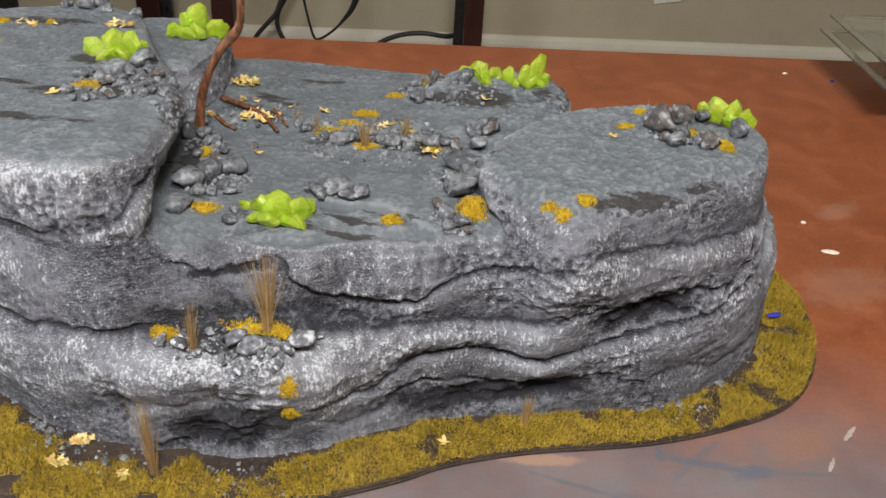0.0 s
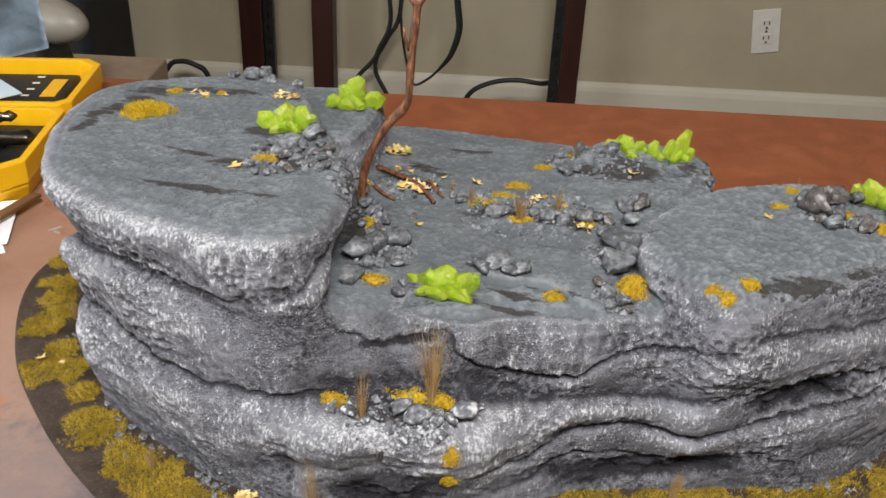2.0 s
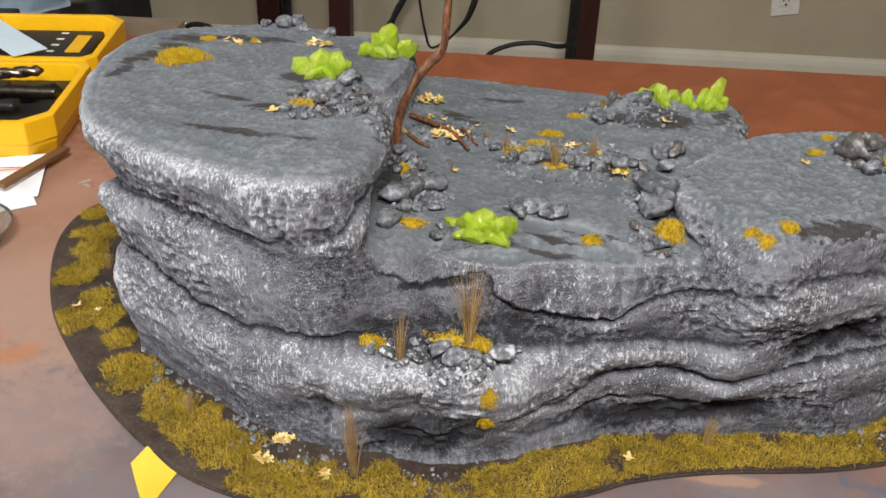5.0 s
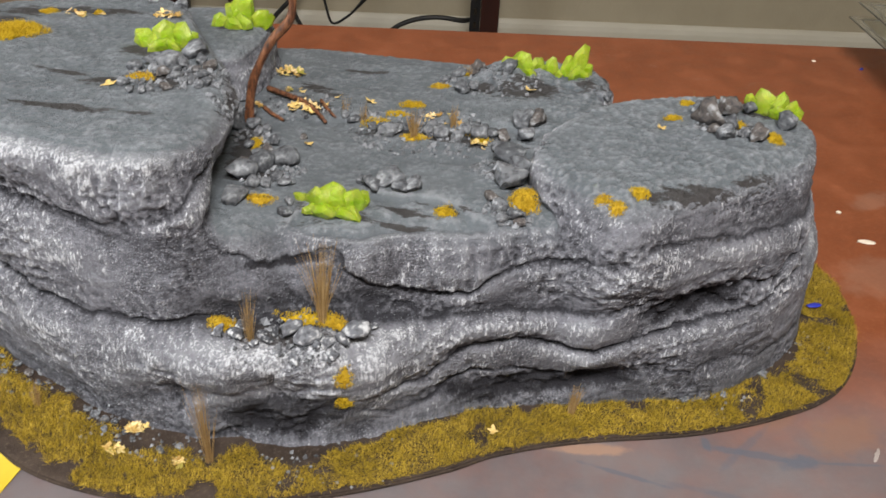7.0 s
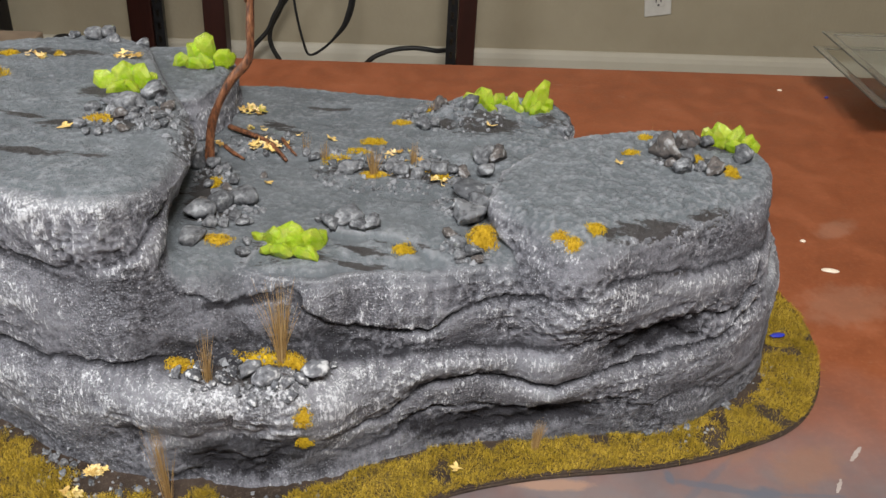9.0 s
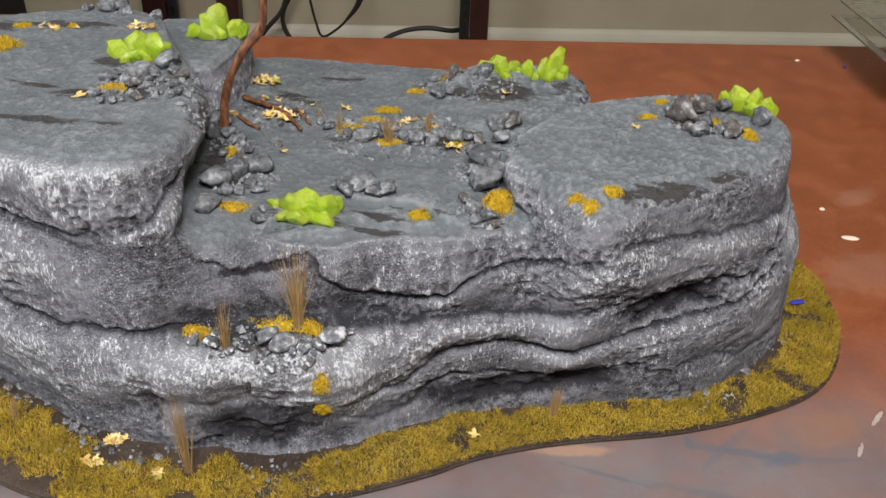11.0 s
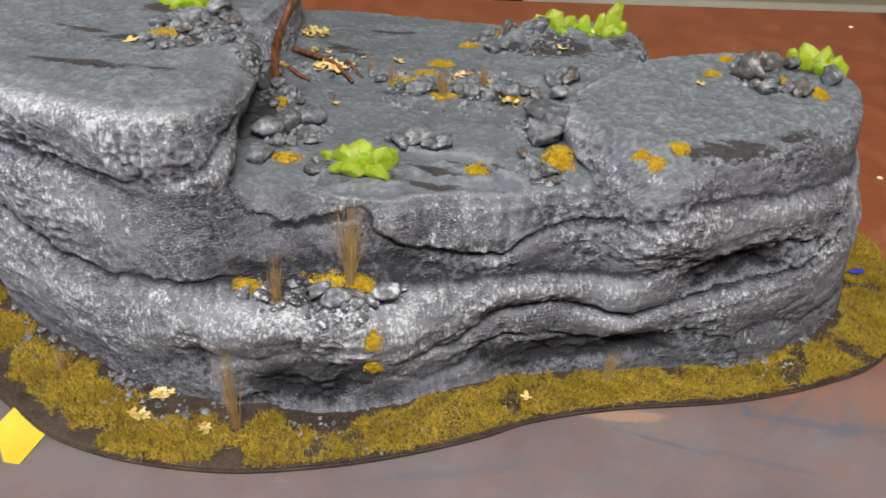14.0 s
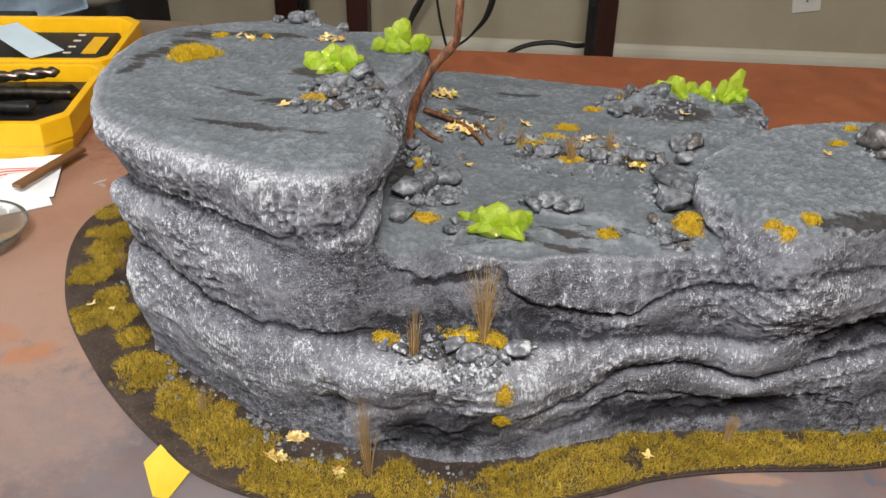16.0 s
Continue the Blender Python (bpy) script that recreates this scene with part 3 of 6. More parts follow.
def loft(foot, rim, levels, n=140, soft=False):
    """A closed body. levels: (z, how far from foot to rim, inset)."""
    a, b = spline(foot, n), spline(rim, n)
    ccw = np.sum(b[:, 0] * np.roll(b[:, 1], -1) - np.roll(b[:, 0], -1) * b[:, 1]) > 0
    if not ccw:
        a, b = a[::-1], b[::-1]
    verts, faces = [], []
    for z, f, d in levels:
        ring = offset_line(a * (1 - f) + b * f, d)
        if soft:
            base = a * (1 - f) + b * f
            tan = np.roll(base, -1, 0) - np.roll(base, 1, 0)
            tan /= np.linalg.norm(tan, axis=1)[:, None]
            keep = 0.25 + 0.75 * np.clip(tan[:, 0] * 1.3, 0, 1)
            ring = base + keep[:, None] * (ring - base)
        verts += [(x, y, z) for x, y in ring]
    for k in range(len(levels) - 1):
        for i in range(n):
            j = (i + 1) % n
            faces.append((k * n + i, k * n + j, (k + 1) * n + j, (k + 1) * n + i))
    faces.append(tuple(range(n - 1, -1, -1)))
    faces.append(tuple(range((len(levels) - 1) * n, len(levels) * n)))
    return verts, faces


def levels_to(top, edge=0.010, low=-0.004):
    mid = [(top * k, k, 0.0) for k in (0.15, 0.35, 0.55, 0.75)]
    return [(low, 0, 0)] + mid + [(top - edge, 0.96, 0.0), (top - edge * 0.45, 1.0, edge * 0.10), (top - edge * 0.12, 1.0, edge * 0.40), (top, 1.0, edge * 0.95)]


# Seams of the sculpted strata: height along the running length of the face.
SEAMS = [
    [(0, 0), (1, 0)],
    [(0, .010), (.30, .010), (.345, .030), (.365, .043), (.41, .040), (.45, .022), (.466, .013), (.494, .017), (.515, .034),
     (.536, .035), (.561, .029), (.591, .029), (.617, .036), (.648, .03), (.67, .032), (.706, .025), (.9, .02)],
    [(0, .014), (.30, .014), (.345, .038), (.40, .048), (.44, .036), (.484, .033), (.501, .045), (.515, .055), (.548, .059), (.582, .052), (.603, .058),
     (.614, .062), (.641, .062), (.676, .066), (.700, .072), (.715, .080), (.80, .075), (.9, .07)],
    [(0, .10), (.226, .092), (.246, .086), (.273, .083), (.29, .078), (.321, .08), (.36, .083), (.40, .079), (.46, .076), (.52, .078), (.57, .080), (.611, .088),
     (.65, .088), (.68, .086), (.70, .087), (.715, .096), (.9, .10)],
    [(0, .130), (.214, .137), (.263, .141), (.30, .136), (.33, .133), (.36, .126), (.383, .121), (.398, .112), (.411, .115), (.429, .121), (.443, .108),
     (.453, .103), (.473, .095), (.509, .091), (.522, .101), (.534, .109), (.549, .113), (.579, .121), (.606, .128), (.643, .122), (.71, .120), (.9, .12)],
    [(0, .135), (.219, .142), (.263, .146), (.292, .142), (.32, .141), (.337, .144), (.358, .153), (.371, .163), (.384, .176), (.40, .19), (1, .19)],
    [(0, .21), (1, .21)],
]
# How far each band between two seams stands out, along the face.
BULGE = [
    [(0, .0), (.33, .0), (.37, .002), (.45, .001), (.9, .002)],
    [(0, .0), (.33, .0), (.46, .0), (.50, .003), (.56, .005), (.66, .006), (.70, .004), (.9, .003)],
    [(0, .006), (.30, .008), (.36, .011), (.42, .011), (.45, .010), (.48, .009), (.52, .007), (.56, .005), (.60, .003), (.62, .001), (.68, .001), (.72, .003), (.9, .003)],
    [(0, .007), (.24, .008), (.30, .004), (.35, .0), (.40, -.001), (.46, -.002), (.50, .003), (.60, .005), (.65, .005), (.9, .003)],
    [(0, .0), (.33, .0), (.38, .004), (.45, .006), (.52, .005), (.56, .002), (.9, .002)],
    [(0, .005), (.34, .006), (.38, .003), (.42, .0), (.9, .0)],
]
# How deep each seam is cut.
CUT = [
    [(0, 0), (1, 0)],
    [(0, 0), (.36, .0), (.40, .001), (.50, .002), (.55, .003), (.65, .002), (.75, .001), (1, 0)],
    [(0, 0), (.44, .0), (.49, .004), (.62, .004), (.70, .004), (.75, .002), (1, 0)],
    [(0, .001), (.22, .005), (.28, .005), (.33, .002), (.36, .003), (.38, .0), (.58, .0), (.61, .004), (.68, .005), (.72, .002), (1, 0)],
    [(0, .0), (.36, .0), (.385, .001), (.40, .001), (.42, .001), (.435, .001), (.46, .0025), (.51, .0025), (.54, .001), (.60, .0), (1, 0)],
    [(0, .001), (.22, .003), (.30, .001), (.34, .002), (.38, .001), (.40, 0), (1, 0)],
]
# How far the foot of each band juts out as an overhanging lip.
LIP = [
    [(0, 0), (1, 0)],
    [(0, 0), (.48, 0), (.52, .002), (.60, .002), (.64, 0), (1, 0)],
    [(0, 0), (.47, 0), (.50, .002), (.58, .0025), (.61, .002), (.66, .001), (.75, 0), (1, 0)],
    [(0, 0), (.20, .002), (.25, .003), (.32, .002), (.36, .002), (.375, 0), (.59, 0), (.612, .003), (.675, .003), (.70, .001), (1, 0)],
    [(0, 0), (.37, 0), (.385, .003), (.425, .003), (.44, .002), (.46, .0045), (.525, .0045), (.55, .002), (.60, .001), (.66, .0015), (.75, 0), (1, 0)],
    [(0, .003), (.20, .0045), (.34, .0045), (.375, .002), (.39, 0), (1, 0)],
]
# Hollows painted black, with shade painted into slits and seams: running length, height, half length, half height,
# slope, depth.
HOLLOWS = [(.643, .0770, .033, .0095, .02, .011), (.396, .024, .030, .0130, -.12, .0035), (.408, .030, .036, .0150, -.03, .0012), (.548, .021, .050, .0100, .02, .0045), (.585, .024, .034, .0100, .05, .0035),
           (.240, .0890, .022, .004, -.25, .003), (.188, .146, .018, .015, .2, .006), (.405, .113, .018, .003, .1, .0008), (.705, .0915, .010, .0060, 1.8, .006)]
# Earth stains on the tops, plus shade painted between stones and in a crevice: x, y, half sizes, turn in degrees.
STAINS_AND_SHADE = [(-.092, .402, .034, .009, 6), (-.055, .410, .022, .008, 10), (-.285, .560, .014, .020, 0), (-.30, .52, .006, .016, -20), (-.235, .592, .035, .008, 5), (-.28, .585, .022, .012, 25), (-.19, .53, .016, .012, 0), (-.112, .480, .016, .034, 0), (-.02, .535, .050, .006, 0), (.033, .492, .008, .026, 0), (-.158, .496, .026, .018, 0), (.010, .606, .018, .010, 0), (.162, .534, .024, .010, 0),
          (-.198, .485, .016, .007, 10), (-.222, .494, .022, .004, -15), (-.205, .450, .045, .005, -3), (-.165, .447, .022, .004, 0), (-.296, .545, .010, .026, -20), (-.262, .588, .040, .007, 12),
          (-.067, .625, .018, .005, 5), (-.093, .588, .022, .007, -25), (-.10, .565, .030, .010, -35), (.045, .604, .030, .015, 0), (.036, .600, .022, .014, 0), (.085, .612, .014, .010, 0), (.10, .64, .02, .008, 0), (-.064, .443, .030, .010, 8), (-.028, .4395, .030, .0025, 2), (-.005, .4545, .022, .0022, -14), (-.175, .535, .022, .010, 0),
          (.132, .457, .042, .009, 20), (.108, .449, .02, .005, 14), (.168, .480, .022, .005, 25), (.0, .53, .045, .010, -12), (.033, .50, .014, .022, 10), (-.025, .449, .022, .004, -15), (-.125, .50, .010, .05, 5),
          (.19, .553, .018, .008, 0), (-.155, .608, .016, .006, 0), (-.165, .497, .026, .016, 0)]


def build_outcrop():
    bodies = [loft(LEFT_FOOT, LEFT_RIM, [(-.004, 0, 0), (.05, .1, 0), (.10, .25, 0), (.135, .40, 0), (.150, .62, 0), (.162, .88, 0), (.170, 1, .0005), (.176, 1, .003), (.1795, 1, .007), (.1805, 1, .013)]), loft(MID_FOOT, MID_RIM, [(-.004, 0, 0), (.02, .15, 0), (.05, .38, 0), (.08, .62, 0), (.105, .88, 0), (.120, 1, .0025), (.128, 1, .007), (.133, 1, .013), (.1365, 1, .024)], 140, True),
              loft(RIGHT_FOOT, RIGHT_RIM, [(-.004, 0, 0), (.02, .15, 0), (.05, .38, 0), (.08, .62, 0), (.105, .92, .001), (.122, 1, .0015), (.134, 1, .003), (.143, 1, .006), (.149, 1, .010), (.1530, 1, .016), (.1548, 1, .024)], 140, True),
              loft(SKIRT, SKIRT, [(-.004, 0, 0), (.03, 0, .001), (.052, 0, .004), (.060, 0, .008), (.064, 0, .014)], 90),
              loft(FILLET, FILLET, [(-.004, 0, -.006), (.05, 0, -.003), (.085, 0, .001), (.105, 0, .006), (.122, 0, .012), (.132, 0, .017)], 60),
              loft(CRAG, CRAG, [(.10, 0, 0), (.134, 0, .0), (.140, 0, .005), (.1445, 0, .012)], 80),
              loft(KNOB, KNOB, [(-.004, 0, 0), (.10, 0, 0), (.155, 0, .003), (.165, 0, .006), (.169, 0, .012)], 80)]
    verts, faces = [], []
    for v, f in bodies:
        o = len(verts)
        verts += v
        faces += [tuple(i + o for i in q) for q in f]
    rough = new("rough_block", mesh_of("rough_block", verts, faces))
    fuse = rough.modifiers.new("fuse", "REMESH")
    fuse.mode, fuse.voxel_size = "VOXEL", 0.00105
    soft = rough.modifiers.new("soft", "SMOOTH")
    soft.factor, soft.iterations = 0.5, 24
    deps = bpy.context.evaluated_depsgraph_get()
    me = bpy.data.meshes.new_from_object(rough.evaluated_get(deps))
    bpy.data.objects.remove(rough)
    n = len(me.vertices)
    p, nor = np.empty(n * 3), np.empty(n * 3)
    me.vertices.foreach_get("co", p)
    me.vertices.foreach_get("normal", nor)
    p, nor = p.reshape(-1, 3), nor.reshape(-1, 3)
    # melt the valley between the tall rock and the shelf into one soft hollow
    e = np.empty(len(me.edges) * 2, np.int64)
    me.edges.foreach_get("vertices", e)
    e = e.reshape(-1, 2)
    blob = np.exp(-(((p[:, 0] + .112) / .034) ** 4 + ((p[:, 1] - .42) / .045) ** 4 + ((p[:, 2] - .108) / .042) ** 4))
    near = blob > 0.02
    pick = np.nonzero(near)[0]
    index = np.full(n, -1)
    index[pick] = np.arange(len(pick))
    es = index[e[near[e].all(1)]]
    deg = np.maximum(np.bincount(es.ravel(), minlength=len(pick)), 1).astype(float)
    w = (0.9 * blob[pick])[:, None]
    for it in range(160):
        mean = np.stack([(np.bincount(es[:, 0], p[pick][es[:, 1], c], len(pick)) + np.bincount(es[:, 1], p[pick][es[:, 0], c], len(pick))) / deg for c in range(3)], 1)
        p[pick] += w * (mean - p[pick])
    me.vertices.foreach_set("co", p.ravel())
    me.update()
    fresh = np.empty(n * 3)
    me.vertices.foreach_get("normal", fresh)
    nor = fresh.reshape(-1, 3)
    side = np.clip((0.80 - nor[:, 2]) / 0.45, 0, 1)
    front = np.clip((0.60 - p[:, 1] + 0.25 * np.abs(p[:, 0] + .04)) / 0.05, 0, 1)
    away, s = poly_distance(FACE, p[:, 0], p[:, 1], False)
    front *= np.clip((0.036 - away) / 0.010, 0, 1)
    z = p[:, 2] + 0.0028 * fbm(p, (30, 30, 14), 4, 3, 0.6) + 0.0011 * fbm(p, (130, 130, 70), 3, 13, 0.6)
    s2 = s + 0.005 * fbm(p, 34, 3, 9)
    seams = [np.interp(s2, *zip(*c)) for c in SEAMS]
    d, brow = np.zeros(n), np.zeros(n)
    for k in range(len(BULGE)):
        lo, hi = seams[k], seams[k + 1]
        f = np.clip((z - lo) / np.maximum(hi - lo, 1e-4), 0, 1)
        inside, off = (z >= lo) & (z < hi), z - lo
        amount = np.interp(s2, [0, .48, .58, 1], [1, 1, .75, .75]) * np.interp(s2, *zip(*BULGE[k]))
        lip = 0.62 * np.interp(s2, *zip(*LIP[k]))
        ragged = np.clip(0.85 + 0.75 * fbm(p, (60, 60, 30), 4, 301 + k, 0.6), 0.15, 1.7)
        # a shoulder high in each band that falls back to the seam below it
        d += np.where(inside, amount * np.sin(np.pi * f ** (1.35 if k == 2 else 1.8)) ** 0.9, 0)
        # an overhanging lip: it stands out at once above its seam, and the rock below it lies back
        d += np.where(inside, lip * ragged * (1 - np.exp(-np.maximum(off, 0) / .0016)) * (1 - f) ** 0.8, 0)
        d -= np.where(off < 0, 0.55 * lip * ragged * np.exp(np.minimum(off, 0) / .006), 0)
        d -= 0.5 * ragged * np.interp(s2, *zip(*CUT[k])) * np.where(off > 0, np.exp(-(off / .0020) ** 2), np.exp(-(off / .0016) ** 2))
        brow = np.maximum(brow, np.clip(lip / .003, 0, 1) * np.exp(-((off - .002) / .004) ** 2))
    # the ledge in the middle of the face
    ledge = np.clip((s2 - .345) / .030, 0, 1) * np.clip((.505 - s2) / .05, 0, 1)
    d += ledge * (0.009 / (1 + np.exp(np.clip((z - .0765) / .0011, -30, 30))) * np.clip((z - .012) / .03, 0, 1) - 0.006 * np.exp(-((z - .086) / .009) ** 2))
    # a smooth apron where the rock runs out on the base
    d += 0.011 * np.exp(-np.maximum(z, 0) / .0045) * np.clip((s2 - .355) / .03, 0, 1) * np.clip((.52 - s2) / .04, 0, 1)
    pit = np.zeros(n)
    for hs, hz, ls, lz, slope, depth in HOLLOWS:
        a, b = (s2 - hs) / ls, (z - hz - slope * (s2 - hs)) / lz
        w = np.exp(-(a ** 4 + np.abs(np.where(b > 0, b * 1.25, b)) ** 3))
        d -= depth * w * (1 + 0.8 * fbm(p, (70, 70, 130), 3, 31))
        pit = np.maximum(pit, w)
    face = side * front
    rough1 = fbm(p, (48, 48, 95), 4, 11, 0.55)
    rough2 = fbm(p, (170, 170, 230), 3, 23, 0.6)
    rough3 = fbm(p, (330, 330, 300), 2, 67, 0.6)
    rag = 0.55 + 0.45 * np.clip(fbm(p, 18, 2, 41) + 0.35, 0, 1)
    ridged = 1 - 2 * np.abs(fbm(p, (55, 55, 120), 3, 57))
    gritty = np.clip(fbm(p, 26, 3, 141) * 1.8 + 0.25 + 0.8 * brow, 0.08, 1)
    lumps = fbm(p, (21, 21, 30), 3, 151, 0.5)
    h = d * face + side * (0.0026 * lumps + 0.0011 * rag * rough1 + 0.0008 * gritty * ridged + (0.12 + gritty) * (0.0006 * rough2 + 0.0009 * rough3))
    slate = fbm(p, (36, 85, 60), 4, 71, 0.55)
    foot = np.clip((0.016 - p[:, 2]) / .006, 0, 1) * np.clip((s2 - .375) / .02, 0, 1) * np.clip((.53 - s2) / .03, 0, 1)
    h -= 0.85 * foot * side * (0.0011 * rag * rough1 + gritty * (0.0008 * rough2 + 0.0010 * rough3))
    bumpy = 1 + 1.1 * np.clip((p[:, 0] - .03) / .03, 0, 1)
    h += (1 - side) * (0.0006 * slate + bumpy * (0.00035 * rough2 + 0.00035 * rough3))
    craggy = np.exp(-((p[:, 0] - .062) / .058) ** 6 - ((p[:, 1] - .625) / .028) ** 6) * (p[:, 2] > .13)
    h += craggy * (0.0042 * fbm(p, (60, 60, 60), 3, 211) + 0.0014 * ridged)
    # push sideways on the face, upwards on the tops
    flat = nor * np.array([1, 1, 0.35])
    flat /= np.maximum(np.linalg.norm(flat, axis=1), 1e-6)[:, None]
    way = nor * (1 - side)[:, None] + flat * side[:, None]
    q = p + way * h[:, None]
    # the mid shelf rises a little toward the back and has a shallow step
    lip = np.interp(p[:, 0], [-.10, -.077, -.045, -.023, -.005, .02], [.420, .446, .4635, .462, .457, .445]) + 0.002 * fbm(p, 60, 3, 97)
    drop = np.clip((lip - p[:, 1]) / .0025, 0, 1) * np.clip((p[:, 0] + .105) / .02, 0, 1) * np.clip((.03 - p[:, 0]) / .02, 0, 1) * np.clip((p[:, 2] - .125) / .004, 0, 1)
    q[:, 2] -= drop * (0.0032 + 0.0012 * ridged)
    mid = (1 - side) * np.exp(-((p[:, 2] - Z_MID) / .006) ** 2)
    q[:, 2] += mid * (0.0016 * fbm(p, (14, 30, 1), 3, 91) + 0.0022 * np.clip((p[:, 1] - .545) / .012, 0, 1) - 0.004 * np.clip((p[:, 1] - .60) / .07, 0, 1))
    me.vertices.foreach_set("co", q.ravel())
    me.update()
    # relief: how far a spot stands out over its surroundings
    e = np.empty(len(me.edges) * 2, np.int64)
    me.edges.foreach_get("vertices", e)
    e = e.reshape(-1, 2)
    deg = np.bincount(e.ravel(), minlength=n).astype(float)
    nn = np.empty(n * 3)
    me.vertices.foreach_get("normal", nn)
    nn = nn.reshape(-1, 3)
    sm = q.copy()
    marks = []
    for it in range(26):
        sm = np.stack([(np.bincount(e[:, 0], sm[e[:, 1], c], n) + np.bincount(e[:, 1], sm[e[:, 0], c], n)) / deg for c in range(3)], 1)
        if it in (3, 25):
            marks.append(np.einsum("ij,ij->i", q - sm, nn))
    crest = 0.5 + 0.14 * np.tanh(marks[0] / 0.00022) + 0.20 * np.tanh(marks[1] / 0.0011) + 0.19 * face * np.tanh((d - 0.0025) / 0.0035)
    stain = np.zeros(n)
    for x, y, a, b, turn in STAINS_AND_SHADE:
        c, w = math.cos(radians(turn)), math.sin(radians(turn))
        u, v = (q[:, 0] - x) * c + (q[:, 1] - y) * w, -(q[:, 0] - x) * w + (q[:, 1] - y) * c
        stain = np.maximum(stain, np.exp(-((u / a) ** 2 + (v / b) ** 2) ** 1.2))
    stain *= 0.74 * (nn[:, 2] > 0.45) * ((q[:, 2] > .12) | ((q[:, 2] > .068) & (q[:, 1] < .42)))
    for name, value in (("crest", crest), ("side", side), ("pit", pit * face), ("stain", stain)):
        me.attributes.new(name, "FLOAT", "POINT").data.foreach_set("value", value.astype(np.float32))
    me.polygons.foreach_set("use_smooth", [True] * len(me.polygons))
    return me, nn, s, away, q


def split_outcrop(me, nn, s, away, q):
    """The fused rock as one thing with its three boulders as parts."""
    thing = empty("rock_outcrop", pose(0, 0, 0), "layered grey rock outcrop model with three flat tops, drybrushed pale grey", "rock outcrop")
    loops = np.empty(len(me.loops), np.int64)
    me.loops.foreach_get("vertex_index", loops)
    start, total = np.empty(len(me.polygons), np.int64), np.empty(len(me.polygons), np.int64)
    me.polygons.foreach_get("loop_start", start)
    me.polygons.foreach_get("loop_total", total)
    first = loops[start]
    x, y = q[first, 0], q[first, 1]
    grown = {k: offset_line(ccw(spline(line, 90)), -0.006) for k, line in (("l", LEFT_RIM), ("r", RIGHT_RIM))}
    owner = np.full(len(first), 1)
    on_face = away[first] < 0.030
    owner[poly_inside(grown["l"], x, y) | (on_face & (s[first] < .374)) | (x < -.27)] = 0
    owner[poly_inside(grown["r"], x, y) | (on_face & (s[first] > .592)) | (x > .135)] = 2
    values = {}
    for name in ("crest", "side", "pit", "stain"):
        v = np.empty(len(q), np.float32)
        me.attributes[name].data.foreach_get("value", v)
        values[name] = v
    for k, (name, label) in enumerate((("tall_rock", "tall layered boulder with a flat top"), ("middle_shelf", "low flat shelf with layered front"), ("round_rock", "round flat-topped boulder"))):
        pick = np.nonzero(owner == k)[0]
        idx = np.concatenate([loops[a:a + c] for a, c in zip(start[pick], total[pick])])
        used, local = np.unique(idx, return_inverse=True)
        cuts = np.concatenate([[0], np.cumsum(total[pick])])
        sub = bpy.data.meshes.new(name)
        ll = local.tolist()
        sub.from_pydata(q[used].tolist(), [], [ll[cuts[i]:cuts[i + 1]] for i in range(len(pick))])
        for key, v in values.items():
            sub.attributes.new(key, "FLOAT", "POINT").data.foreach_set("value", v[used])
        sub.polygons.foreach_set("use_smooth", [True] * len(sub.polygons))
        sub.normals_split_custom_set_from_vertices(nn[used].tolist())
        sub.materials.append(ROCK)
        ob = new(name, sub)
        ob.parent = thing
        tagged(ob, label)
    return thing


def ccw(line):
    turn = np.sum(line[:, 0] * np.roll(line[:, 1], -1) - np.roll(line[:, 0], -1) * line[:, 1])
    return line if turn > 0 else line[::-1]


fused = build_outcrop()
split_outcrop(*fused)
from mathutils.bvhtree import BVHTree
SKIN = BVHTree.FromPolygons(fused[4].tolist(), [f.vertices[:] for f in fused[0].polygons])
bpy.data.meshes.remove(fused[0])


def top_at(x, y, start=0.5, default=BASE_TOP):
    """Height of the rock or base under (x, y), and the normal."""
    hit, normal, _, _ = SKIN.ray_cast(Vector((x, y, start)), Vector((0, 0, -1)))
    if hit is None:
        return default, Vector((0, 0, 1))
    return max(hit.z, default), normal


def face_at(x, z):
    """The front face at x and height z: its y and normal."""
    hit, normal, _, _ = SKIN.ray_cast(Vector((x, 0.1, z)), Vector((0, 1, 0)))
    return (hit.y, normal) if hit else (0.42, Vector((0, -1, 0)))


# ---------------------------------------------------------------- stones
def stone_mesh(seed, craggy, mat=STONE):
    bm = bmesh.new()
    bmesh.ops.create_icosphere(bm, subdivisions=3, radius=0.5)
    rnd = random.Random(seed)
    cuts = [Vector((rnd.gauss(0, 1), rnd.gauss(0, 1), rnd.gauss(0, 1))).normalized() for _ in range(13)]
    depth = [rnd.uniform(0.22, 0.40) if craggy else rnd.uniform(0.25, 0.41) for _ in cuts]
    for v in bm.verts:
        for c, d in zip(cuts, depth):
            over = v.co.dot(c) - d
            if over > 0:
                v.co -= c * over * (0.97 if craggy else 0.90)
        v.co += v.co.normalized() * (0.11 if craggy else 0.05) * noise.fractal(v.co * (3.6 if craggy else 3.0) + Vector((seed, 0, 0)), 0.9, 2.0, 4)
    return bm_mesh("stone", bm, mat, True)


STONES = [stone_mesh(s, s >= 6) for s in range(12)]
PALE_STONES = [stone_mesh(40 + s, s % 2, PALE_STONE) for s in range(5)]
RND = random.Random(21)


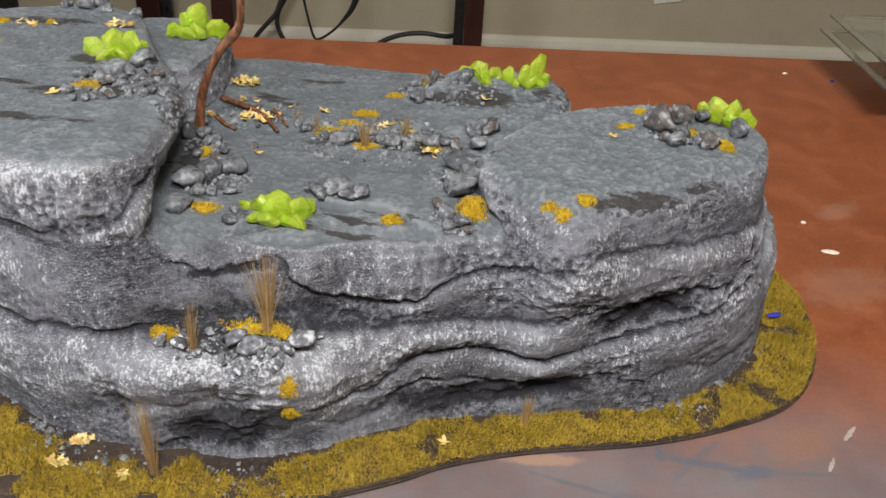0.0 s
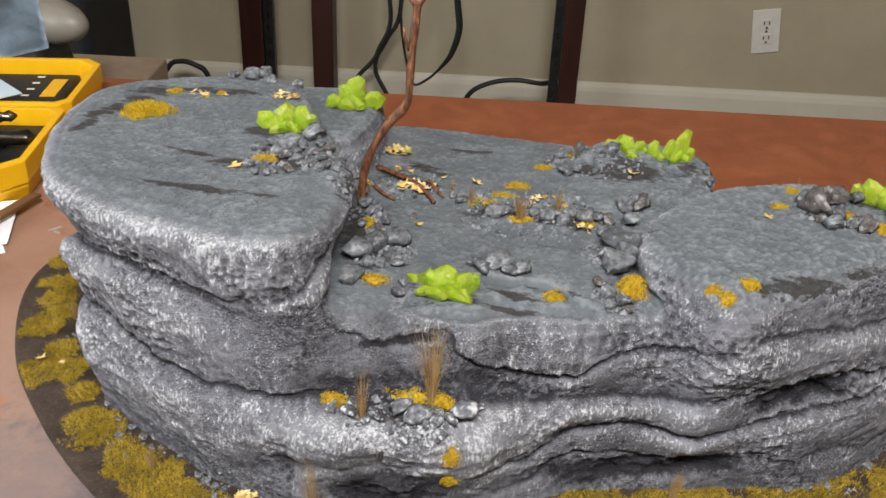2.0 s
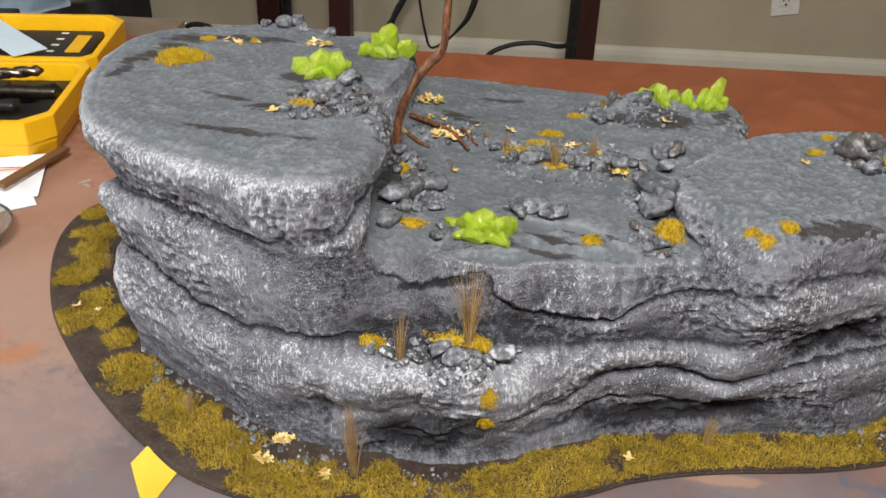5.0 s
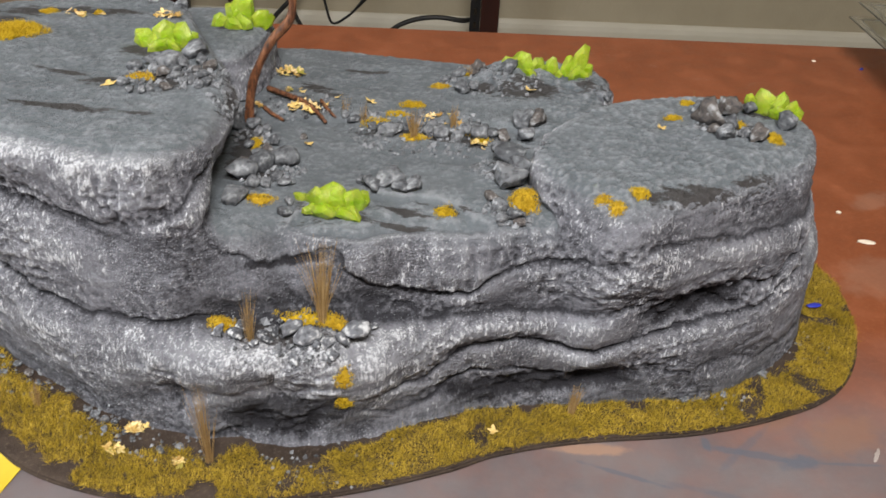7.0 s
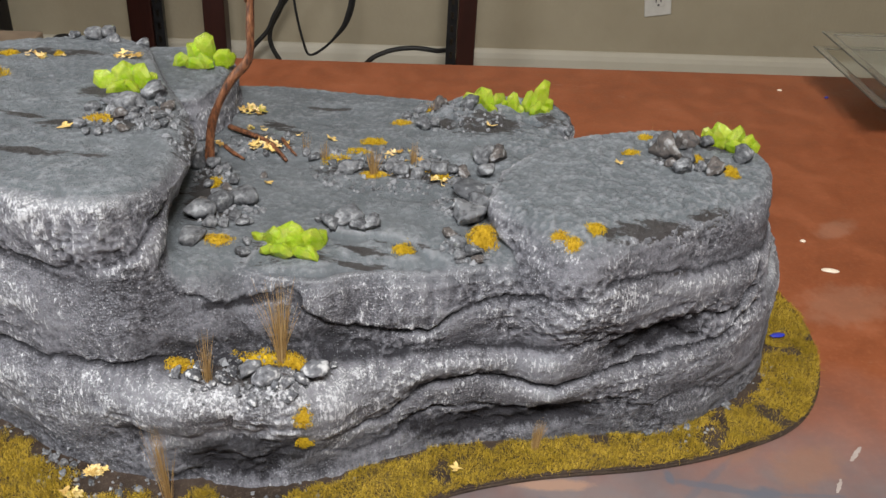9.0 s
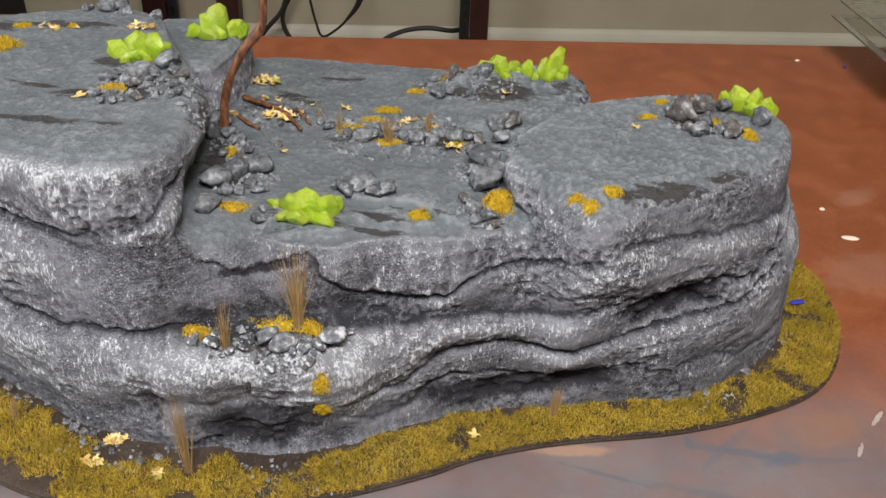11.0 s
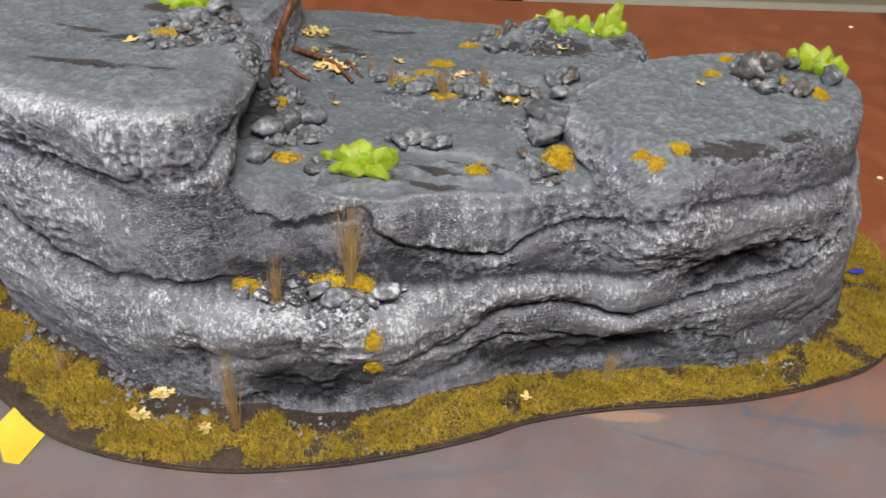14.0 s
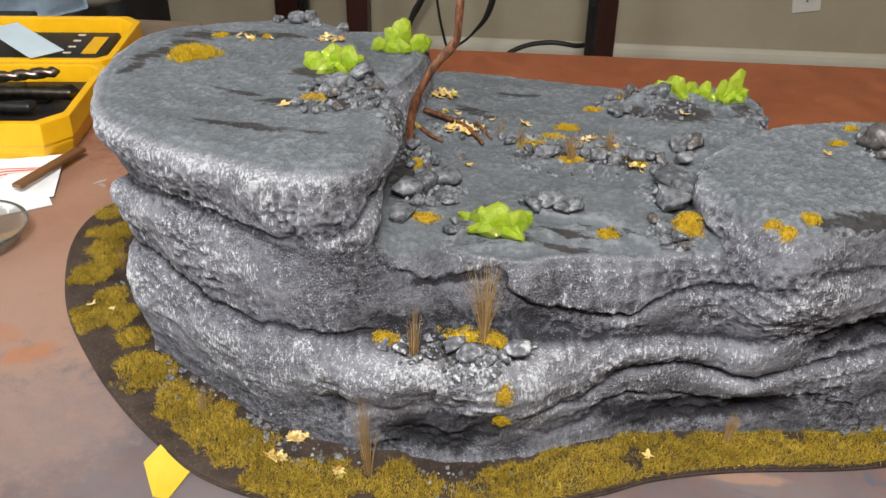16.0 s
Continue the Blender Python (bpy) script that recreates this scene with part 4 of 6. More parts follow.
def put_stone(x, y, mm, z=None, label="grey drybrushed model stone glued on the rock", flat=None, start=0.5, group="stones on the outcrop"):
    ob = new("stone", PALE_STONES[RND.randrange(5)] if label.startswith("pale") else STONES[RND.randrange(8) if "round" in label.split()[0] else RND.randrange(6, 12) if "pitted" in label or "craggy" in label else RND.randrange(3, 12)])
    d = mm / 1000 * 1.08
    f = flat or RND.uniform(0.68, 0.95)
    base, _ = top_at(x, y, start) if z is None else (z, None)
    ob.matrix_world = pose(x, y, base + d * f * (0.40 if start < 0.2 else 0.27), RND.uniform(-14, 14), RND.uniform(-14, 14), RND.uniform(0, 360)) @ Matrix.Diagonal((d * RND.uniform(0.95, 1.2), d * RND.uniform(0.85, 1.0), d * f, 1))
    return tagged(ob, label, "stone", group)


PILES = {
    "small grey stone in a pile on the tall rock": [(-.185, .505, 9), (-.176, .512, 12), (-.167, .511, 14), (-.159, .510, 9), (-.156, .529, 17), (-.149, .504, 7), (-.149, .491, 7), (-.145, .5, 7),
                                                    (-.153, .486, 8), (-.16, .48, 7), (-.167, .475, 6), (-.171, .472, 6), (-.177, .472, 5), (-.167, .496, 9), (-.184, .481, 7), (-.143, .484, 6),
                                                    (-.144, .513, 8), (-.14, .490, 6), (-.158, .494, 7), (-.150, .517, 8), (-.173, .503, 7), (-.162, .503, 8)],
    "rounded grey stone at the foot of the tall rock": [(-.135, .527, 13), (-.126, .529, 10), (-.139, .541, 11), (-.131, .545, 10), (-.119, .467, 17), (-.117, .443, 15), (-.109, .479, 16), (-.099, .487, 16), (-.111, .497, 11), (-.121, .519, 9),
                                                        (-.116, .523, 10), (-.115, .493, 9), (-.094, .461, 8), (-.100, .468, 10), (-.089, .439, 8), (-.093, .521, 6), (-.090, .463, 5),
                                                        (-.104, .460, 8), (-.111, .458, 9), (-.120, .483, 9), (-.108, .509, 8), (-.122, .503, 8), (-.088, .446, 6)],
    "pitted grey rock lump on the middle shelf": [(-.046, .467, 11), (-.034, .472, 17), (-.029, .464, 12), (-.041, .479, 9), (-.052, .471, 8), (-.022, .467, 13)],
    "grey stone in a row across the middle shelf": [(-.042, .533, 11), (-.037, .538, 7), (-.016, .538, 10), (.003, .539, 9), (.013, .534, 10), (-.046, .537, 8), (.020, .538, 8), (-.011, .531, 9),
                                                    (0, .528, 8), (.038, .553, 15), (.042, .538, 13), (.049, .556, 12), (-.055, .542, 7), (-.066, .547, 7), (.010, .546, 7), (.028, .536, 8),
                                                    (-.072, .551, 6), (-.025, .545, 8), (.016, .546, 6)],
    "brown-grey stone beside the round flat rock": [(.032, .508, 17), (.025, .518, 9), (.036, .495, 14), (.030, .479, 17), (.025, .453, 9), (.032, .449, 8), (.027, .446, 7), (.037, .447, 6), (.021, .462, 7)],
    "grey stone near the back edge of the outcrop": [(-.001, .595, 15), (-.003, .624, 12), (.008, .631, 14), (.098, .606, 9), (.007, .601, 9), (.031, .620, 15),
                                                     (-.012, .612, 8), (-.224, .620, 15), (-.210, .616, 12), (-.238, .620, 10), (-.190, .618, 10), (-.217, .626, 12)],
    "craggy grey stone on the round flat rock": [(.150, .541, 21), (.163, .533, 13), (.176, .520, 15), (.157, .518, 13), (.178, .557, 12), (.150, .525, 9), (.164, .551, 17), (.147, .554, 13), (.168, .522, 8), (.196, .540, 13)],
}
for tag, rows in PILES.items():
    for x, y, mm in rows:
        put_stone(x, y, mm * (1.28 if "row" in tag else 0.98 if "beside" in tag else 1.12 if "pile" in tag else 1.06 if "craggy" in tag else 1.0), label=tag)

LEDGE = [(-.1182, .3954, 8), (-.1090, .3966, 9), (-.1080, .4025, 7), (-.0986, .3924, 6), (-.0926, .3960, 6), (-.0823, .4040, 14), (-.0728, .3995, 13), (-.0772, .3899, 8), (-.0852, .3903, 5), (-.0888, .4110, 5),
         (-.0611, .3971, 8), (-.0571, .3935, 7), (-.0479, .4080, 16), (-.0385, .4155, 6), (-.0535, .4030, 10), (-.0900, .4020, 6), (-.0960, .4000, 5), (-.0660, .3950, 6), (-.0560, .3985, 5), (-.1030, .3900, 4)]
for x, y, mm in LEDGE:
    put_stone(x, y, mm, start=0.094, label="pale drybrushed stone on a ledge of the rock face", group="stones on the ledge")

EARTH = [(-.267, .436, 6), (-.261, .445, 6), (-.251, .438, 7), (-.243, .430, 6), (-.237, .431, 5), (-.230, .432, 5), (-.200, .407, 6), (-.193, .403, 6), (-.190, .396, 6), (-.186, .402, 5),
         (-.172, .390, 5), (-.154, .383, 6), (-.144, .386, 5), (-.285, .465, 8), (-.336, .538, 9), (-.316, .509, 6), (-.205, .411, 5), (-.198, .413, 5), (-.245, .440, 5), (-.222, .426, 5),
         (-.274, .452, 5), (-.178, .395, 4), (.150, .456, 6), (.163, .460, 7), (.176, .463, 6), (.205, .486, 8), (.226, .516, 7), (.240, .553, 7)]
for x, y, mm in EARTH:
    put_stone(x, y, mm, z=BASE_TOP, label="small grey stone on the brown terrain base", group="stones on the base")


def gravel(name, spots, label, seed, coarse=0.2):
    """Fine grit scattered in patches: x, y, radius, count, start height."""
    rnd = random.Random(seed)
    unit = [(0, 0, 1), (1, 0, 0), (0, 1, 0), (-1, 0, 0), (0, -1, 0), (0, 0, -1)]
    tris = [(0, 1, 2), (0, 2, 3), (0, 3, 4), (0, 4, 1), (5, 2, 1), (5, 3, 2), (5, 4, 3), (5, 1, 4)]
    verts, faces = [], []
    for x, y, r, count, start in spots:
        for _ in range(count):
            a, q = rnd.uniform(0, 6.28), r * math.sqrt(rnd.random())
            px, py = x + q * math.cos(a), y + q * math.sin(a) * 0.6
            if start < .05 and not poly_inside(BASE_LINE, np.array([px]), np.array([py]))[0]:
                continue
            z, _n = top_at(px, py, start)
            m = pose(px, py, z + 0.0003, rnd.uniform(0, 360), rnd.uniform(0, 360), rnd.uniform(0, 360))
            sz = rnd.uniform(0.0006, 0.0017) if rnd.random() > coarse else rnd.uniform(0.0017, 0.0030)
            o = len(verts)
            verts += [tuple(m @ (Vector(u) * sz * rnd.uniform(0.7, 1.2))) for u in unit]
            faces += [tuple(i + o for i in t) for t in tris]
    tagged(new(name, mesh_of(name, verts, faces, GRAVEL)), label, "gravel", kind="stuff")


gravel("gravel", [(-.160, .495, .028, 190, .5), (-.110, .475, .026, 190, .5), (-.125, .515, .016, 80, .5), (-.02, .536, .05, 260, .5), (.03, .495, .02, 150, .5), (.03, .452, .014, 60, .5), (.02, .612, .035, 130, .5), (.162, .532, .022, 80, .5),
                  (-.085, .402, .035, 150, .094), (-.065, .397, .012, 50, .094), (-.10, .56, .03, 70, .5)], "fine grey and brown grit between the glued stones", 5)
gravel("base_gravel", [(-.25, .437, .03, 70, .02), (-.19, .402, .03, 80, .02), (-.15, .386, .025, 40, .02), (-.06, .392, .05, 50, .02), (.155, .464, .04, 40, .02), (.23, .52, .03, 40, .02), (-.33, .53, .02, 30, .02)],
       "fine grey grit on the brown terrain base", 6, 0.0)


# ---------------------------------------------------------------- grass and flock fibres
def fibre_mesh(name, roots, normals, length, width, lean, mat, seed):
    """Short fibres as thin bent blades, one island each."""
    r = np.random.RandomState(seed)
    n = len(roots)
    az, ln = r.uniform(0, 2 * np.pi, n), r.uniform(length[0], length[1], n)
    tilt = np.abs(r.normal(0, lean, n))
    d = np.stack([np.cos(az) * np.sin(tilt), np.sin(az) * np.sin(tilt), np.cos(tilt)], 1) + 0.8 * (np.asarray(normals) - np.array([0, 0, 1.0]))
    d /= np.linalg.norm(d, axis=1)[:, None]
    sidev = np.cross(d, r.normal(0, 1, (n, 3)))
    sidev /= np.linalg.norm(sidev, axis=1)[:, None]
    w = (sidev.T * width * r.uniform(0.7, 1.3, n)).T
    mid = roots + (d.T * ln * 0.55).T
    tip = roots + (d.T * ln).T + (r.normal(0, 0.16, (n, 3)).T * ln).T
    verts = np.stack([roots - w, roots + w, mid + w * 0.8, mid - w * 0.8, tip], 1).reshape(-1, 3)
    k = (np.arange(n) * 5)[:, None]
    quads, tris = (k + np.array([0, 1, 2, 3])), (k + np.array([3, 2, 4]))
    me = bpy.data.meshes.new(name)
    me.from_pydata(verts.tolist(), [], quads.tolist() + tris.tolist())
    me.materials.append(mat)
    me.update()
    return me


OUTCROP_FOOT = np.array(FACE_FOOT + [(.25, .675), (.1, .685), (-.1, .69), (-.3, .68)])
# Olive clumps on the left part of the base: x, y, radius.
CLUMPS = [(-.397, .628, .012), (-.378, .580, .013), (-.369, .541, .015), (-.347, .494, .016), (-.326, .494, .012), (-.345, .520, .012), (-.306, .474, .012), (-.375, .611, .014), (-.283, .440, .018), (-.292, .448, .014),
          (-.247, .411, .016), (-.262, .425, .010), (-.224, .407, .014), (-.203, .383, .018), (-.214, .396, .014), (-.180, .364, .017), (-.228, .392, .016), (-.140, .366, .018), (-.155, .360, .014), (-.110, .371, .016),
          (-.160, .368, .012), (-.238, .402, .015), (-.365, .56, .012), (-.392, .60, .012)]


def build_grass():
    r = np.random.RandomState(8)
    n = 1000000
    x, y = r.uniform(-.415, .292, n), r.uniform(.345, .66, n)
    keep = poly_inside(BASE_LINE, x, y) & ~poly_inside(OUTCROP_FOOT, x, y)
    x, y = x[keep], y[keep]
    edge, _ = poly_distance(BASE_LINE[::2], x, y)
    foot, _ = poly_distance(OUTCROP_FOOT, x, y)
    p = np.c_[x, y, np.zeros(len(x))]
    wob, fine = fbm(p, 55, 3, 3), fbm(p, 260, 2, 13)
    dens = np.zeros(len(x))
    strip = (x > -.115) & (edge > .0009 + .0012 * wob) & (edge < np.interp(x, [-.115, -.07, -.02, .05, .15, .22, .28], [.028, .024, .036, .031, .028, .034, .042]) + .005 * wob)
    dens[strip] = 0.95
    dens[strip & (fbm(p, 42, 3, 29) > 0.82)] = 0.10
    for cx, cy, cr in CLUMPS:
        q = np.hypot(x - cx, y - cy) / (cr * (1 + 0.32 * wob + 0.15 * fine))
        dens = np.maximum(dens, np.clip((1.05 - q) * 5, 0, 0.95))
    dens[edge < .0005] = 0
    ok = r.uniform(0, 1, len(x)) < dens
    x, y = x[ok], y[ok]
    lift = 0.0012 * np.clip(fbm(np.c_[x, y, np.zeros(len(x))], 150, 3, 77) + 0.4, 0, 1.2)
    roots = np.c_[x, y, BASE_TOP + lift - 0.0004]
    me = fibre_mesh("static_grass", roots, np.tile([0, 0, 1.0], (len(x), 1)), (0.0016, 0.0044), 0.00012, 0.85, GRASS, 3)
    tagged(new("static_grass", me), "olive and mustard static grass along the edge of the base", "grass", kind="stuff")


build_grass()


def moss(x, y, rx, ry, mat=MOSS, start=0.5, z=None, normal=None, count=None, tall=0.0026, label="mustard yellow flock tuft glued to the rock", seed=0, turn=0, rise=.0016):
    """A mound of flock fibres on the rock's top, or on its face where z is given."""
    r = np.random.RandomState(int(abs(x * 7919 + y * 104729) * 1000) % 99991 + seed)
    n = count or int(1700000 * rx * ry * 4) + 250
    a, q = r.uniform(0, 2 * np.pi, n), np.sqrt(r.uniform(0, 1, n))
    q = q * (1 + 0.13 * np.sin(3 * a + x * 900) + 0.09 * np.sin(7 * a))
    u, v = rx * q * np.cos(a), ry * q * np.sin(a)
    c, s = math.cos(radians(turn)), math.sin(radians(turn))
    u, v = u * c - v * s, u * s + v * c
    roots, nors = [], []
    mid = top_at(x, y, start)[0] if z is None else face_at(x, z)[0]
    for i in range(n):
        if z is None:
            h, nr = top_at(x + u[i], y + v[i], start)
            if abs(h - mid) > 0.0045:
                continue
            roots.append((x + u[i], y + v[i], h - 0.0003 + rise * (1 - min(q[i], 1) ** 2)))
            nors.append((0, 0, 1))
        else:
            fy, nr = face_at(x + u[i], z + v[i])
            if abs(fy - mid) > 0.008:
                continue
            roots.append((x + u[i], fy - 0.0002 - 0.001 * (1 - min(q[i], 1) ** 2), z + v[i]))
            nors.append((nr.x, nr.y, nr.z))
    roots = np.array(roots)
    base = Vector(roots.mean(0))
    thing = empty("moss_tuft", pose(*base), label, "moss", "flock tufts")
    bm = bmesh.new()
    rings = []
    for f in (1.0, 0.75, 0.5, 0.25, 0.0):
        ring = []
        for k in range(18):
            b = 2 * math.pi * k / 18
            g = 0.80 * f * (1 + 0.13 * math.sin(3 * b + x * 900) + 0.09 * math.sin(7 * b))
            du, dv = rx * g * math.cos(b), ry * g * math.sin(b)
            du, dv = du * c - dv * s, du * s + dv * c
            if z is None:
                h = min(max(top_at(x + du, y + dv, start)[0], mid - 0.0035), mid + 0.0035) - 0.0006 + (rise + .0003) * (1 - f * f)
                ring.append(bm.verts.new(Vector((x + du, y + dv, h)) - base))
            else:
                ring.append(bm.verts.new(Vector((x + du, min(max(face_at(x + du, z + dv)[0], mid - .006), mid + .006) + 0.0006 - 0.0016 * (1 - f * f), z + dv)) - base))
            if f == 0:
                break
        rings.append(ring)
    for p, q2 in zip(rings, rings[1:]):
        for k in range(18):
            if len(q2) == 1:
                bm.faces.new((p[k], p[(k + 1) % 18], q2[0]))
            else:
                bm.faces.new((p[k], p[(k + 1) % 18], q2[(k + 1) % 18], q2[k]))
    part("mound", bm, mat, thing, "", True)
    ob = new("flock", fibre_mesh("flock", roots - np.array(base), np.array(nors), (tall * 0.4, tall * 0.85), 0.00019, 0.95, mat, seed + 5))
    ob.parent = thing
    tagged(ob, "short flock fibres", kind="stuff")
    return thing


OLIVE_LABEL = "olive-yellow flock tuft glued on the rock"
moss(-.271, .547, .0170, .0145, MOSS_OLIVE, tall=.0046, rise=.0035, label="wide olive-mustard flock patch on the tall rock")
moss(-.266, .584, .006, .004, MOSS_OLIVE, label=OLIVE_LABEL)
moss(-.235, .587, .003, .003, MOSS_OLIVE, label=OLIVE_LABEL)
moss(-.178, .492, .0085, .005, tall=.0032)
moss(-.1195, .507, .004, .008, MOSS_OLIVE, label=OLIVE_LABEL)
moss(-.104, .446, .0085, .0045)
moss(-.015, .603, .007, .004)
moss(-.031, .571, .009, .005, MOSS_OLIVE, label=OLIVE_LABEL)
moss(-.052, .546, .010, .005, MOSS_OLIVE, label=OLIVE_LABEL)
moss(-.040, .556, .008, .003, MOSS_OLIVE, label=OLIVE_LABEL)
moss(-.027, .529, .010, .004, MOSS)
moss(.006, .540, .008, .005, MOSS_OLIVE, label=OLIVE_LABEL)
moss(.014, .530, .006, .003, MOSS_OLIVE, label=OLIVE_LABEL)
moss(-.004, .451, .0065, .005, MOSS_OLIVE, label=OLIVE_LABEL)
moss(.039, .461, .0088, .0095, MOSS, tall=.0036, rise=.0060)
moss(.166, .537, .008, .004, MOSS_OLIVE, label=OLIVE_LABEL)
moss(.186, .521, .005, .009, MOSS_OLIVE, label=OLIVE_LABEL)
moss(.1417, .565, .005, .003, MOSS_OLIVE, label=OLIVE_LABEL)
moss(.129, .541, .0055, .003, MOSS_OLIVE, label=OLIVE_LABEL)
moss(.0787, .443, .0048, .0032)
moss(.0857, .438, .0050, .0040)
moss(.098, .447, .006, .004, MOSS_OLIVE, label=OLIVE_LABEL)
moss(.000, .626, .004, .003, MOSS_OLIVE, label=OLIVE_LABEL)
moss(-.117, .403, .010, .0045, start=.092, tall=.0034)
moss(-.077, .413, .014, .004, MOSS_OLIVE, start=.094, tall=.0034, label=OLIVE_LABEL)
moss(-.060, .413, .009, .005, start=.094, tall=.0034)
moss(-.0515, 0, .0050, .0068, z=.0600, tall=.0022, label="mustard flock tuft on the rock face")
moss(-.0527, 0, .0052, .0050, MOSS_OLIVE, z=.0370, tall=.0022, label="olive flock tuft on the rock face")


def straw_tuft(x, y, z, height, blades, spread, seed, lean=(0, 0), label="tall tuft of dry straw-coloured grass"):
    """Long thin stems fanning out from one root."""
    r = random.Random(seed)
    bm = bmesh.new()
    for _ in range(int(blades * 1.4)):
        a, o = r.uniform(0, 6.283), r.uniform(0, 0.0022)
        s = abs(r.gauss(0, spread))
        h = height * r.uniform(0.5, 1.0)
        dx, dy = s * math.cos(a) + lean[0], s * math.sin(a) * 0.7 + lean[1]
        b = Vector((x + o * math.cos(a), y + o * math.sin(a), z - 0.001))
        pts = [b + Vector((dx * h * f ** 1.3, dy * h * f ** 1.3, h * f)) for f in (0, 0.35, 0.7, 1.0)]
        tube(pts, [0.00017, 0.00015, 0.00011, 0.00004], 3, cap=False, bm=bm)
    me = bm_mesh("grass_tuft", bm, STRAW)
    return tagged(new("grass_tuft", me), label, "grass tuft", "dry grass tufts")


def rooted(x, y, start=0.5):
    return top_at(x, y, start)[0]


straw_tuft(-.066, .4125, rooted(-.066, .4125, .1), .056, 60, .17, 1)
straw_tuft(-.1020, .3960, rooted(-.1020, .3960, .1), .034, 22, .07, 2, (.03, 0))
straw_tuft(-.125, .378, BASE_TOP, .060, 44, .09, 3, (-.06, 0), "tall straw-coloured grass tuft on the base")
straw_tuft(.079, .436, BASE_TOP, .026, 40, .10, 4, (.05, 0), "short straw-coloured grass tuft on the base")
straw_tuft(-.235, .412, BASE_TOP, .021, 26, .16, 5, (0, 0), "short straw-coloured grass tuft on the base")
straw_tuft(-.352, .556, BASE_TOP, .020, 22, .16, 6, (0, 0), "short straw-coloured grass tuft on the base")
straw_tuft(-.0275, .529, rooted(-.0275, .529), .021, 46, .16, 7, label="short golden grass tuft among stones")
straw_tuft(-.004, .546, rooted(-.004, .546), .017, 26, .12, 8, label="short golden grass tuft among stones")
straw_tuft(-.060, .547, rooted(-.060, .547), .015, 14, .10, 9, label="thin golden grass tuft among stones")
straw_tuft(-.073, .552, rooted(-.073, .552), .016, 10, .08, 10, label="thin golden grass tuft among stones")
straw_tuft(.003, .626, rooted(.003, .626), .009, 16, .2, 11, label="short golden grass tuft among stones")
straw_tuft(.150, .580, rooted(.150, .580), .012, 4, .25, 12, label="thin dry grass stems behind the flat rock")


# ---------------------------------------------------------------- leaves
def leaf_mesh(seed):
    r = random.Random(seed)
    lobes = [(0, -.55), (.07, -.18), (.34, -.10), (.46, .16), (.30, .24), (.14, .16), (.10, .42), (0, .60), (-.13, .38), (-.15, .14), (-.34, .26), (-.44, .10), (-.30, -.12), (-.07, -.18)]
    bm = bmesh.new()
    top = [bm.verts.new((x * r.uniform(.8, 1.2), y * r.uniform(.8, 1.2), 0.75 * (x * x + .4 * y * y) * r.uniform(.3, 1.8) + r.uniform(-.07, .07))) for x, y in lobes]
    c = bm.verts.new((0, 0, 0.02))
    for i in range(len(top)):
        bm.faces.new((c, top[i], top[(i + 1) % len(top)]))
    ext = bmesh.ops.extrude_face_region(bm, geom=list(bm.faces))
    bmesh.ops.translate(bm, vec=(0, 0, -.045), verts=[g for g in ext["geom"] if isinstance(g, bmesh.types.BMVert)])
    return bm_mesh("leaf", bm, LEAF)


LEAVES = [leaf_mesh(s) for s in range(6)]


def put_leaf(x, y, mm, z=None, start=0.5, label="tiny cream-yellow dry leaf", group="scattered leaves", lift=0.0008):
    ob = new("leaf", LEAVES[RND.randrange(6)])
    base = z if z is not None else top_at(x, y, start)[0]
    s = mm / 1000
    ob.matrix_world = pose(x, y, base + lift + s * .06, RND.uniform(-28, 28), RND.uniform(-28, 28), RND.uniform(0, 360)) @ Matrix.Diagonal((s, s, s, 1))
    return tagged(ob, label, "leaf", group)


def leaf_heap(x, y, r, count, mm, z=None, label="tiny cream-yellow dry leaf"):
    count = int(count * 1.5)
    for i in range(count):
        a, q = RND.uniform(0, 6.28), r * math.sqrt(RND.random())
        put_leaf(x + q * math.cos(a), y + q * math.sin(a) * .7, mm * RND.uniform(.55, .95), z, label=label, lift=0.0006 + 0.0022 * i / count)


leaf_heap(-.247, .580, .006, 7, 6, label="tiny cream dry leaf heaped on the tall rock")
leaf_heap(-.190, .590, .009, 8, 7, label="tiny yellow dry leaf behind green crystals")
leaf_heap(-.118, .608, .008, 11, 8.5, label="tiny yellow dry leaf beside the twig")
leaf_heap(-.108, .582, .006, 5, 6, label="tiny yellow dry leaf beside the twig")
leaf_heap(-.100, .556, .010, 10, 8.5, label="tiny yellow dry leaf beside the fallen twig")
leaf_heap(-.015, .552, .010, 6, 5, label="tiny yellow dry leaf among stones")
leaf_heap(.015, .521, .006, 5, 7, label="tiny cream dry leaf among stones")
leaf_heap(-.171, .397, .006, 9, 7, BASE_TOP, label="tiny cream dry leaf heaped on the base")
leaf_heap(-.179, .380, .004, 5, 7, BASE_TOP, label="tiny cream dry leaf on the base")
leaf_heap(-.142, .374, .004, 5, 7, BASE_TOP, label="tiny cream dry leaf on the base")
for x, y, mm in ((-.191, .479, 8), (-.058, .569, 8), (-.089, .511, 6), (.120, .524, 7), (.045, .600, 8), (-.131, .560, 5), (-.128, .556, 6), (-.080, .574, 5), (-.086, .560, 5), (.0, .548, 5), (-.232, .583, 5)):
    put_leaf(x, y, mm, label="single tiny yellow dry leaf on the rock")
for x, y, mm in ((-.350, .502, 8), (-.334, .499, 5), (.032, .414, 7)):
    put_leaf(x, y, mm, BASE_TOP + .003, label="single tiny yellow dry leaf on the static grass")


